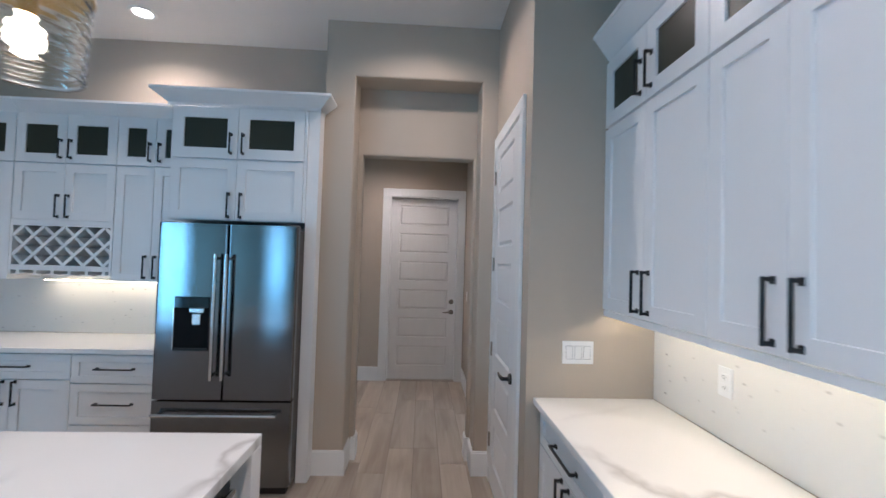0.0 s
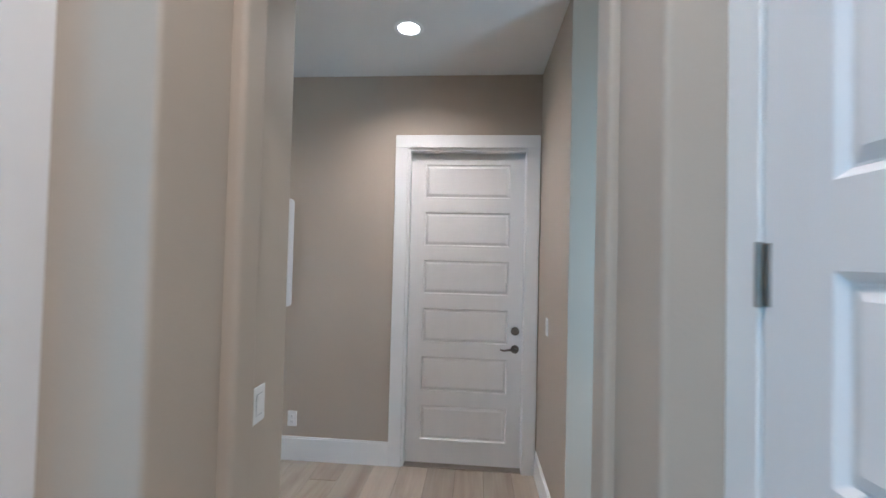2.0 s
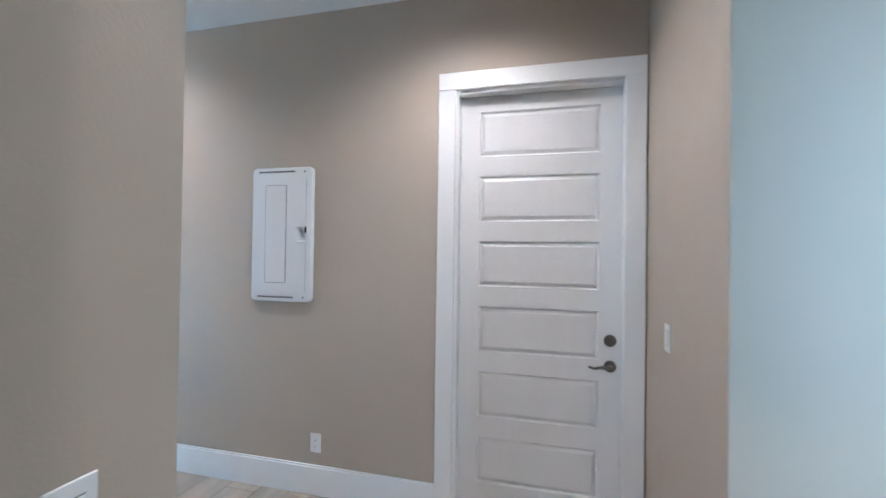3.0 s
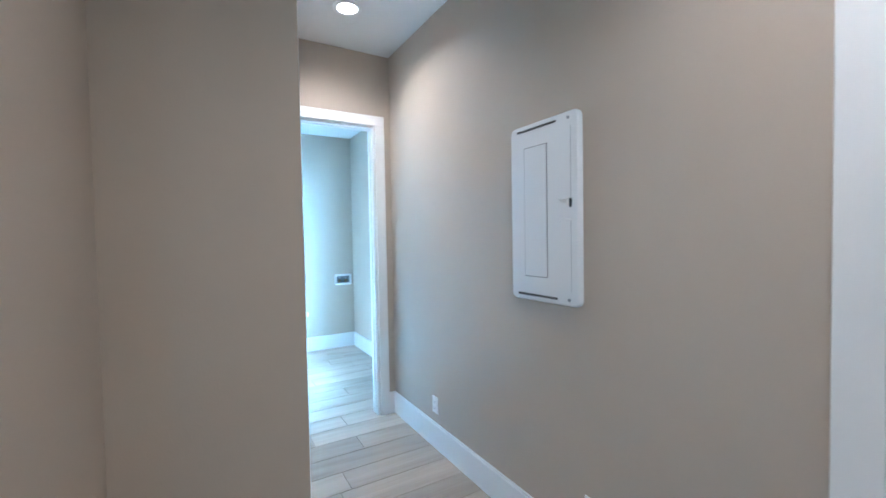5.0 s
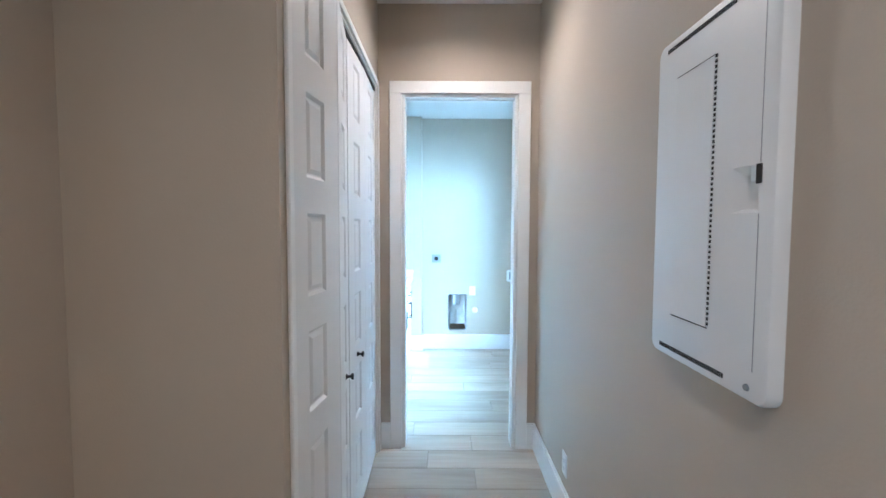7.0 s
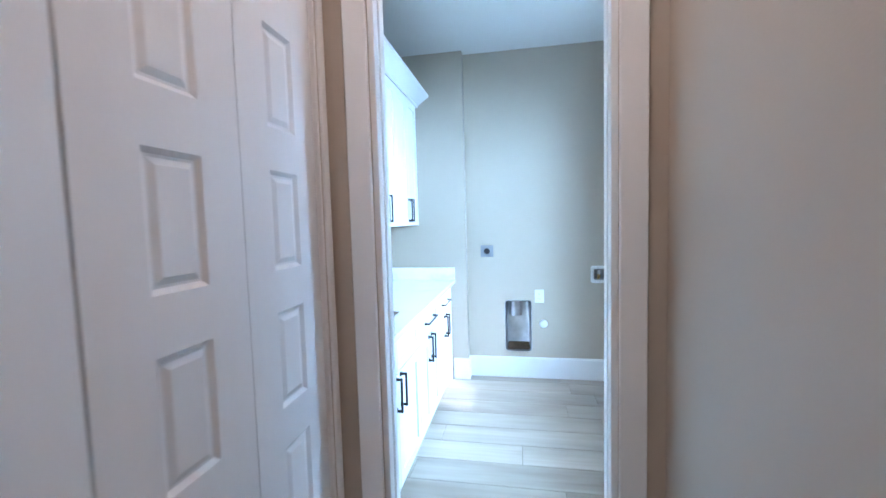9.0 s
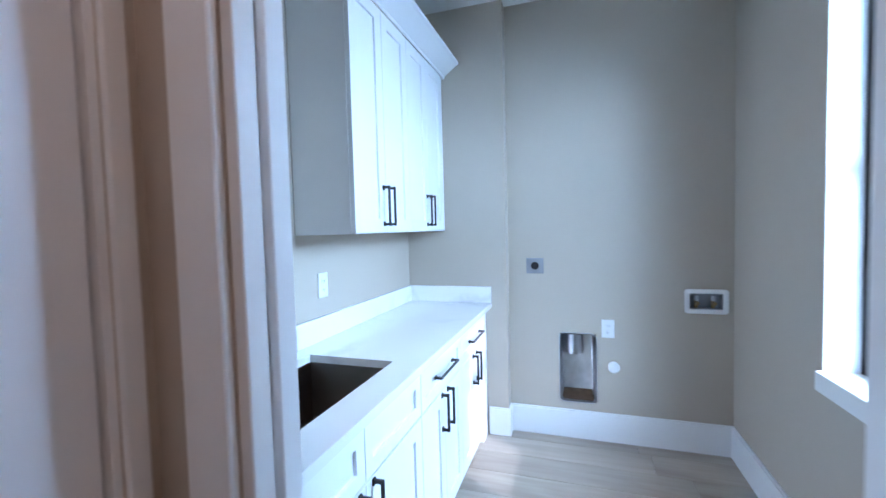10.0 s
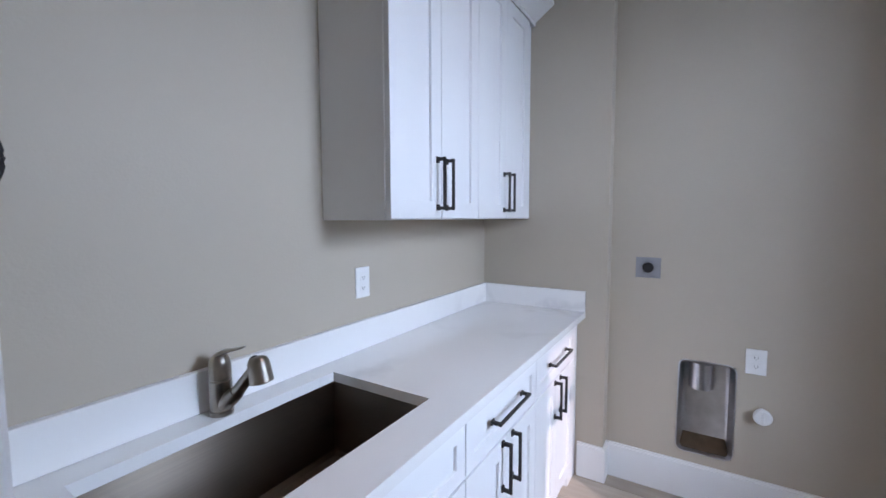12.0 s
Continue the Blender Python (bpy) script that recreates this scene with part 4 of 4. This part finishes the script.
cover = part("cover", rounded(PWD, PHT, 0.032, -0.030, 0.0, inset=0.014, dish=(0.100, 0.176, -0.046, 0.048)), PANELW, ep, smooth=True)
pdoor = part("door", boxes((-0.112, 0.034, -0.0335, -0.0295, -0.305, 0.310), bev=0.0012), PANELW, ep, "hinged inner door")
# dark strips paint the shade in the gap round the inner door
part("door_gap", boxes((-0.1145, -0.1125, -0.0312, -0.0298, -0.306, 0.312), (-0.1125, 0.036, -0.0312, -0.0298, -0.308, -0.3055), (-0.1125, 0.036, -0.0312, -0.0298, 0.3105, 0.3125)), DARKGAP, ep)
for k in range(52):
    z = -0.300 + k * 0.01185
    part("hinge_slot", boxes((0.0345, 0.0395, -0.0320, -0.0298, z, z + 0.0065)), DARKGAP, pdoor)
for s in (-1, 1):
    for k in range(36):
        vx = -0.165 + k * 0.0073
        part("vent_slot", boxes((vx, vx + 0.0046, -0.0312, -0.0298, s * 0.397 - 0.0055, s * 0.397 + 0.0055)), DARKGAP, cover)
    bm = bmesh.new()
    tube(bm, (0.165, -0.029, s * 0.395), (0.165, -0.034, s * 0.395), 0.008, 0.006, n=14)
    part("screw", bm, GREYP, ep, smooth=True)
lt = part("latch", boxes((0.154, 0.171, -0.032, -0.018, 0.014, 0.044), bev=0.002), PANELW, ep, "white sliding latch in a dished recess")
# near-black box paints the shaded notch at the latch's right edge
part("latch_notch", boxes((0.169, 0.183, -0.0328, -0.026, 0.010, 0.048), bev=0.001), DARKGAP, lt, "near-black box for the dark notch beside the latch")
# grey strips paint the shading line along the door's right edge
part("door_edge", boxes((0.177, 0.1785, -0.0308, -0.0298, -0.36, -0.048), (0.177, 0.1785, -0.0308, -0.0298, 0.050, 0.36)), GREYP, ep)

plate_thing("outlet", pose(-2.69, 5.80, 0.308), 0.073, 0.117, "white outlet low on the hall wall", "outlet", "o")
plate_thing("outlet", pose(-1.328, 5.80, 0.317), 0.073, 0.117, "white outlet low on the hall wall", "outlet", "o")
plate_thing("light_switch", pose(0.555, 5.42, 1.162, 0, 0, FACE_MX), 0.073, 0.117, "white rocker switch beside the garage door", "light switch", "s1")
plate_thing("light_switch", pose(-0.62, 3.95, 1.11, 0, 0, FACE_PX), 0.073, 0.117, "white rocker switch on the arch jamb", "light switch", "s1")

# ---- laundry room ----
base_cabinet(pose(-3.512, 4.765, 0, 0, 0, FACE_PY), 0.873, 0.57, "sD", "white sink base cabinet with two doors", "laundry base cabinets", top=0.872)
base_cabinet(pose(-4.387, 4.765, 0, 0, 0, FACE_PY), 0.567, 0.57, "dD", "white base cabinet with one drawer and two doors", "laundry base cabinets", top=0.872)
base_cabinet(pose(-4.956, 4.765, 0, 0, 0, FACE_PY), 0.567, 0.57, "dD", "white base cabinet with one drawer, sunlit", "laundry base cabinets", top=0.872)
fl = thing("filler_panel", pose(-5.664, 4.745, 0), "narrow white filler panel beside the base cabinets", "cabinet panel")
part("panel", boxes((0.0, 0.14, -0.55, 0.0, 0.0, 0.872)), CAB, fl)


def laundry_upper(x0, w, label, last=False):
    ob = thing("wall_cabinet", pose(x0, 4.487, 0, 0, 0, FACE_PY), label, "cabinet", "laundry wall cabinets")
    carcass(ob, 0, w, 0.296, 1.398, 2.44)
    for k in range(2):
        d = shaker(ob, k * w / 2, (k + 1) * w / 2, 1.400, 2.43)
        pull(d, w / 2 + (-0.030 if k == 0 else 0.030), 1.525, 0.185)
    return ob


laundry_upper(-4.421, 0.583, "white shaker wall cabinet over the laundry counter")
u2 = laundry_upper(-5.005, 0.583, "white shaker wall cabinet over the laundry counter")
cr = thing("cabinet_crown", pose(-4.421, 4.487, 0, 0, 0, FACE_PY), "white sloped crown moulding on the laundry cabinets", "crown moulding")
crown(cr, 0.0, 1.243, 2.432, 2.535, 0.105, 0.296, left=True, right=False, y=0.0)
fu = thing("filler_panel", pose(-5.664, 4.467, 0), "narrow white filler panel beside the wall cabinets", "cabinet panel")
part("panel", boxes((0.0, 0.076, -0.27, 0.0, 1.398, 2.43)), CAB, fu)

SX0, SX1, SY0, SY1 = -4.365, -3.695, 4.285, 4.662
us_, ys_ = (-5.664, SX0, SX1, -3.512), (4.192, SY0, SY1, 4.787)
bm = bmesh.new()
for i in range(3):
    for k in range(3):
        if (i, k) != (1, 1):
            box(bm, us_[i], us_[i + 1], ys_[k], ys_[k + 1], 0.874, 0.905)
bmesh.ops.remove_doubles(bm, verts=bm.verts[:], dist=1e-5)
bm.verts.index_update()
seen_faces = {}
for f in bm.faces:
    seen_faces.setdefault(tuple(sorted(v.index for v in f.verts)), []).append(f)
bmesh.ops.delete(bm, geom=[f for fs in seen_faces.values() if len(fs) > 1 for f in fs], context='FACES')
lct = thing("laundry_countertop", pose(0, 0, 0), "white veined quartz counter with backsplash upstand", "countertop")
part("top", bm, QUARTZ, lct)
part("upstand", boxes((-5.644, -3.512, 4.192, 4.212, 0.906, 1.016), bev=0.002), QUARTZ, lct)
part("upstand", boxes((-5.664, -5.645, 4.192, 4.787, 0.906, 1.016), bev=0.002), QUARTZ, lct)

sk = thing("laundry_sink", pose(0, 0, 0), "deep undermount stainless steel sink", "sink")
bm = bmesh.new()
o, z1, z0 = 0.001, 0.8735, 0.64
vo = [[bm.verts.new((x, y, z)) for x, y in ((SX0 - o + s, SY0 - o + s), (SX1 + o - s, SY0 - o + s), (SX1 + o - s, SY1 + o - s), (SX0 - o + s, SY1 + o - s))] for s, z in ((-0.02, z1), (0.0, z1), (0.010, z0 + 0.012), (0.022, z0), (0.16, z0 - 0.006))]
for a, b in zip(vo, vo[1:]):
    for k in range(4):
        bm.faces.new((a[k], a[(k + 1) % 4], b[(k + 1) % 4], b[k]))
bm.faces.new(vo[-1])
bmesh.ops.recalc_face_normals(bm, faces=bm.faces[:])
part("basin", bm, SINKM, sk)
bm = bmesh.new()
lathe(bm, [(0.0, 0.636), (0.02, 0.636), (0.042, 0.639), (0.045, 0.6365)], n=28, m=Matrix.Translation((-4.03, 4.47, 0.0)))
part("drain", bm, CHROME, sk, "round chrome drain", smooth=True)

fa = thing("faucet", pose(-4.015, 4.252, 0.905), "brushed nickel pull-out faucet with lever", "faucet")
bm = bmesh.new()
lathe(bm, [(0.0, 0.0), (0.0285, 0.0), (0.0285, 0.011), (0.0262, 0.0125), (0.0262, 0.016), (0.0275, 0.018), (0.0268, 0.088), (0.0245, 0.0905), (0.0245, 0.093), (0.0268, 0.0955), (0.0262, 0.128), (0.0235, 0.143), (0.0165, 0.153), (0.0, 0.156)], n=36)
part("body", bm, NICKEL, fa, smooth=True)
bm = bmesh.new()
lever_pts = [(0.006, -0.022, 0.126, 0.014, 0.012), (0.002, -0.008, 0.148, 0.018, 0.011), (-0.006, 0.014, 0.162, 0.0165, 0.0075), (-0.013, 0.036, 0.168, 0.0125, 0.0045), (-0.019, 0.055, 0.173, 0.010, 0.0034), (-0.023, 0.069, 0.178, 0.009, 0.0032), (-0.024, 0.073, 0.179, 0.005, 0.002)]
rings = []
for px, py, pz, wide, thick in lever_pts:
    rings.append([bm.verts.new((px + wide * math.cos(2 * math.pi * k / 16) * 0.94, py + wide * math.cos(2 * math.pi * k / 16) * 0.33, pz + thick * math.sin(2 * math.pi * k / 16))) for k in range(16)])
for ra, rb in zip(rings, rings[1:]):
    for k in range(16):
        bm.faces.new((ra[k], ra[(k + 1) % 16], rb[(k + 1) % 16], rb[k]))
bm.faces.new(rings[0][::-1])
bm.faces.new(rings[-1])
part("lever", bm, NICKEL, fa, "thin curved lever", smooth=True)
bm = bmesh.new()
bend(bm, [(0.0, 0.008, 0.026), (-0.007, 0.038, 0.050), (-0.011, 0.053, 0.064), (-0.0115, 0.055, 0.066), (-0.017, 0.080, 0.096), (-0.023, 0.104, 0.124), (-0.025, 0.114, 0.134)], [0.022, 0.0205, 0.0185, 0.0155, 0.0150, 0.0145, 0.0140], n=20)
part("spout", bm, NICKEL, fa, smooth=True)
bm = bmesh.new()
q = Matrix.Translation((-0.027, 0.126, 0.134)) @ Matrix.Rotation(radians(14), 4, 'X')
lathe(bm, [(0.0, 0.031), (0.012, 0.030), (0.021, 0.025), (0.0255, 0.015), (0.0268, 0.0), (0.0282, -0.030), (0.0282, -0.033), (0.0265, -0.035), (0.0225, -0.034), (0.0215, -0.031), (0.0, -0.031)], n=32, m=q)
sh = part("spray_head", bm, NICKEL, fa, smooth=True)
bm = bmesh.new()
lathe(bm, [(0.0, -0.038), (0.014, -0.038), (0.0155, -0.036), (0.0155, -0.031)], n=24, m=q)
part("nozzle", bm, BLK, sh, "black rubber nozzle face", smooth=True)
bm = bmesh.new()
bmesh.ops.create_uvsphere(bm, u_segments=16, v_segments=8, radius=1.0, matrix=q @ Matrix.Translation((0.004, -0.010, 0.024)) @ Matrix.Rotation(radians(22), 4, 'X') @ Matrix.Diagonal((0.011, 0.015, 0.009, 1)))
part("button", bm, BLK, sh, "black rubber button", smooth=True)

tr = thing("towel_ring", pose(-3.575, 4.19, 1.60), "dark metal towel ring on the wall", "towel ring")
bm = bmesh.new()
tube(bm, (0, 0, 0), (0, 0.012, 0), 0.026, 0.023, n=24)
tube(bm, (0, 0.01, 0), (0, 0.05, 0), 0.009, n=14)
part("mount", bm, BLACK, tr, smooth=True)
bm = bmesh.new()
ring_pts = [(0.083 * math.sin(2 * math.pi * k / 40), 0.047, -0.088 + 0.083 * math.cos(2 * math.pi * k / 40)) for k in range(41)]
bend(bm, ring_pts, 0.0065, n=10)
part("ring", bm, BLACK, tr, smooth=True)

plate_thing("outlet", pose(-4.607, 4.19, 1.16, 0, 0, FACE_PY), 0.073, 0.117, "white outlet above the laundry counter", "outlet", "o")
plate_thing("outlet", pose(-5.76, 5.525, 0.742, 0, 0, FACE_PX), 0.078, 0.117, "white outlet on the laundry wall", "outlet", "o")

so = thing("dryer_socket", pose(-5.76, 5.069, 1.149, 0, 0, FACE_PX), "grey metal dryer socket plate with black receptacle", "outlet")
part("plate", boxes((-0.057, 0.057, -0.005, 0.0, -0.052, 0.052), bev=0.0015), GREYP, so)
bm = bmesh.new()
tube(bm, (0, -0.004, 0), (0, -0.011, 0), 0.026, 0.025, n=28)
part("receptacle", bm, BLK, so, "round black receptacle", smooth=True)

dv = thing("dryer_vent_box", pose(-5.76, 5.338, 0.472, 0, 0, FACE_PX), "recessed galvanised dryer vent box", "vent box")
hw, hh = 0.113, 0.227


def tray(w, h, r0, r1, d, rim, n=5):
    """A pressed metal tray with rounded corners, mouth at y = 0 and floor at y = d."""
    bm = bmesh.new()
    def ring(a, b, r, y):
        out = []
        for cx, cz, a0 in ((a - r, b - r, 0), (-(a - r), b - r, 90), (-(a - r), -(b - r), 180), (a - r, -(b - r), 270)):
            for j in range(n + 1):
                t = radians(a0 + 90 * j / n)
                out.append(bm.verts.new((cx + r * math.cos(t), y, cz + r * math.sin(t))))
        return out
    rs = [ring(w + rim, h + rim, r0 + rim, 0.0), ring(w + rim, h + rim, r0 + rim, -0.004), ring(w + rim * 0.2, h + rim * 0.2, r0, -0.005), ring(w - 0.004, h - 0.004, r0, 0.004), ring(w - 0.016, h - 0.016, r1, d * 0.9), ring(w - 0.026, h - 0.026, r1, d)]
    for a, b in zip(rs, rs[1:]):
        m = len(a)
        for k in range(m):
            bm.faces.new((a[k], a[(k + 1) % m], b[(k + 1) % m], b[k]))
    bm.faces.new(rs[-1])
    return bm


part("tray", tray(hw, hh, 0.028, 0.02, 0.085, 0.007), GALV, dv, smooth=True)
bm = bmesh.new()
a, e = hw - 0.008, hw - 0.022
vs = [bm.verts.new(p) for p in ((-a, 0.008, -hh + 0.007), (a, 0.008, -hh + 0.007), (e, 0.084, -hh + 0.058), (-e, 0.084, -hh + 0.058), (-e, 0.084, -hh + 0.02), (e, 0.084, -hh + 0.02))]
for q in ((0, 1, 2, 3), (3, 2, 5, 4), (4, 5, 1, 0), (0, 3, 4), (1, 5, 2)):
    bm.faces.new([vs[k] for k in q])
part("ledge", bm, FLOORREFL, dv, "sloping lower ledge, floor's brown reflection in its colour")
bm = bmesh.new()
lathe(bm, [(0.052, -0.038), (0.052, 0.09), (0.049, 0.09), (0.049, -0.038), (0.052, -0.038)], n=32, m=Matrix.Translation((-0.022, 0.046, hh - 0.10)))
part("duct", bm, GALV, dv, "short round metal duct", smooth=True)

va = thing("drain_cap", pose(-5.76, 5.555, 0.505, 0, 0, FACE_PX), "round white plastic pipe cap on the wall", "pipe cap")
bm = bmesh.new()
q = Matrix.Rotation(radians(90), 4, 'X')
lathe(bm, [(0.0, 0.0), (0.024, 0.0), (0.024, 0.030), (0.034, 0.032), (0.036, 0.050), (0.030, 0.060), (0.0, 0.062)], n=28, m=q)
part("cap", bm, PLATE, va, smooth=True)
part("rib", boxes((-0.004, 0.004, -0.068, -0.058, -0.022, 0.022), bev=0.002), PLATE, va)

wb = thing("washer_box", pose(-5.76, 6.075, 0.935, 0, 0, FACE_PX), "white recessed washer hookup box with two valves", "washer box")
bm = bmesh.new()
loops = []
for fw, fh, fr_, fy in ((0.116, 0.074, 0.020, 0.0), (0.116, 0.074, 0.020, -0.009), (0.112, 0.070, 0.017, -0.012), (0.090, 0.049, 0.008, -0.011), (0.087, 0.047, 0.006, 0.004)):
    ring = []
    for cx, cz, a0 in ((fw - fr_, fh - fr_, 0), (fr_ - fw, fh - fr_, 90), (fr_ - fw, fr_ - fh, 180), (fw - fr_, fr_ - fh, 270)):
        for j in range(6):
            ang = radians(a0 + 18 * j)
            ring.append(bm.verts.new((cx + fr_ * math.cos(ang), fy, cz + fr_ * math.sin(ang))))
    loops.append(ring)
for la, lb in zip(loops, loops[1:]):
    for k in range(len(la)):
        bm.faces.new((la[k], la[(k + 1) % len(la)], lb[(k + 1) % len(la)], lb[k]))
part("frame", bm, PLATE, wb, smooth=True)
# grey, not white plastic: the recess's shadow is put into its colour
part("recess", boxes((-0.089, 0.089, 0.07, 0.075, -0.049, 0.049), (-0.089, -0.085, 0.0, 0.07, -0.049, 0.049), (0.085, 0.089, 0.0, 0.07, -0.049, 0.049), (-0.085, 0.085, 0.0, 0.07, 0.045, 0.049), (-0.085, 0.085, 0.0, 0.07, -0.049, -0.045)), GREYP, wb)
for s in (-1, 1):
    bm = bmesh.new()
    tube(bm, (s * 0.045, 0.035, -0.045), (s * 0.045, 0.035, 0.0), 0.011, n=14)
    tube(bm, (s * 0.045, 0.035, -0.012), (s * 0.045, -0.008, -0.012), 0.010, n=14)
    v = part("valve", bm, BRASS, wb, "brass hookup valve", smooth=True)
    bm = bmesh.new()
    tube(bm, (s * 0.045, 0.03, 0.0), (s * 0.045, 0.03, 0.028), 0.014, 0.012, n=14)
    part("valve_handle", bm, GALV, v, smooth=True)

# window of the laundry
WX0, WX1, WZ0, WZ1 = -4.845, -4.22, 0.833, 2.38
wi = tagged(new("window_1"), "tall dark-framed window with white painted sill", "window", kind="structure")
part("window_frame", boxes((WX0, WX0 + 0.045, 6.335, 6.385, WZ0, WZ1), (WX1 - 0.045, WX1, 6.335, 6.385, WZ0, WZ1), (WX0, WX1, 6.335, 6.385, WZ0, WZ0 + 0.05), (WX0, WX1, 6.335, 6.385, WZ1 - 0.05, WZ1), (WX0, WX1, 6.34, 6.38, 1.60, 1.645)), BLACK, wi, "dark bronze window frame")
pane = part("pane", boxes((WX0 + 0.045, WX1 - 0.045, 6.357, 6.362, WZ0 + 0.05, WZ1 - 0.05)), GLASS, wi, "clear glass pane")
pane.visible_shadow = False
# white liners added over the plaster reveal, standing in for strong sky light
for jx in (WX0 + 0.0005, WX1 - 0.0045):
    part("reveal_liner", boxes((jx, jx + 0.004, 6.221, 6.334, WZ0 + 0.003, WZ1 - 0.005)), TRIM, wi, "thin white liner added to lighten the reveal")
part("head_liner", boxes((WX0 + 0.0005, WX1 - 0.0005, 6.221, 6.334, WZ1 - 0.0045, WZ1 - 0.0005)), TRIM, wi, "thin white liner added to lighten the reveal's head")
part("window_sill", boxes((WX0 + 0.001, WX1 - 0.001, 6.195, 6.335, WZ0 - 0.072, WZ0 + 0.002), bev=0.003), TRIM, wi, "white painted sill")
pw = tagged(new("window_2"), "tall dark-framed kitchen window", "window", kind="structure")
part("window_frame", boxes((-4.0, -3.95, -5.09, -5.03, 0.5, 2.4), (-3.15, -3.1, -5.09, -5.03, 0.5, 2.4), (-3.95, -3.15, -5.08, -5.04, 0.5, 0.56), (-3.95, -3.15, -5.08, -5.04, 2.34, 2.4), (-3.95, -3.15, -5.08, -5.04, 1.43, 1.47)), BLACK, pw)

sw = tagged(new("window_3"), "dark-framed glazed patio doors", "window", kind="structure")
rows = [(-6.09, -6.03, y - 0.03, y + 0.03, 0.1, 2.55) for y in (-4.82, -3.8, -2.78)]
part("window_frame", boxes(*rows, (-6.08, -6.04, -4.85, -2.75, 0.1, 0.17), (-6.08, -6.04, -4.85, -2.75, 2.48, 2.55)), BLACK, sw)

# ---- floor planks, each its own piece ----
PITCH, X0, PL = 0.2075, -0.0435, 1.2


def plank_mesh(w, l):
    g = 0.0016
    bm = bmesh.new()
    e = 0.0016
    lo = [(g, g), (w - g, g), (w - g, l - g), (g, l - g)]
    hi = [(g + e, g + e), (w - g - e, g + e), (w - g - e, l - g - e), (g + e, l - g - e)]
    a = [bm.verts.new((x, y, -0.006)) for x, y in lo]
    b = [bm.verts.new((x, y, -0.0012)) for x, y in lo]
    c = [bm.verts.new((x, y, 0.0)) for x, y in hi]
    for p, q in ((a, b), (b, c)):
        for k in range(4):
            bm.faces.new((p[k], p[(k + 1) % 4], q[(k + 1) % 4], q[k]))
    bm.faces.new(c)
    bmesh.ops.recalc_face_normals(bm, faces=bm.faces[:])
    me = bpy.data.meshes.new("plank")
    bm.to_mesh(me)
    bm.free()
    me.materials.append(PLANK)
    return me


plank_cache = {}
known = {-16: 5.06, -15: 5.36, -14: 4.72, -13: 5.13}
rng = random.Random(5)
for k in range(-29, 13):
    xa = X0 + k * PITCH
    if xa < -3.45:
        spans = [(4.2, 6.22)]
    elif xa < -1.9:
        spans = [(4.60, 5.80)] if xa < -2.4 else [(2.0, 3.9), (4.60, 5.80)]
    elif xa < -0.6:
        spans = [(1.95, 3.9), (4.1, 5.8)] if xa < -0.9 else [(1.95, 5.8)]
    elif xa < 0.45:
        spans = [(0.3, 5.8)]
    else:
        spans = [(3.76, 4.83)]
    start = known.get(k, rng.uniform(0, PL))
    for s0, s1 in spans:
        n = math.floor((s0 - start) / PL)
        y = start + n * PL
        while y < s1:
            a, b = max(y, s0 - 0.05), min(y + PL, s1 + 0.05)
            if b - a > 0.03:
                key = round(b - a, 3)
                if key not in plank_cache:
                    plank_cache[key] = plank_mesh(PITCH, key)
                pl = new("plank", plank_cache[key])
                pl.parent = floor
                pl.matrix_basis = pose(xa, a, 0)
            y += PL

# the rest of the kitchen floor, far from the walk
bm = bmesh.new()
for k in range(-29, 6):
    xa = X0 + k * PITCH
    end = 3.88 if xa < -2.4 else 1.94 if xa < -0.6 else 0.24 if xa < 0.45 else 2.39
    y = -5.0 + rng.uniform(-PL, 0)
    while y < end:
        a, b = max(y, -5.0), min(y + PL, end)
        if b - a > 0.03:
            lo = [bm.verts.new(p) for p in ((xa + 0.0016, a + 0.0016, -0.003), (xa + PITCH - 0.0016, a + 0.0016, -0.003), (xa + PITCH - 0.0016, b - 0.0016, -0.003), (xa + 0.0016, b - 0.0016, -0.003))]
            hi = [bm.verts.new((v.co.x, v.co.y, 0.0)) for v in lo]
            bm.faces.new(hi)
            for j in range(4):
                bm.faces.new((lo[j], lo[(j + 1) % 4], hi[(j + 1) % 4], hi[j]))
        y += PL
fl_rest = part("plank_field", bm, PLANK, floor)
tagged(fl_rest, kind="stuff")
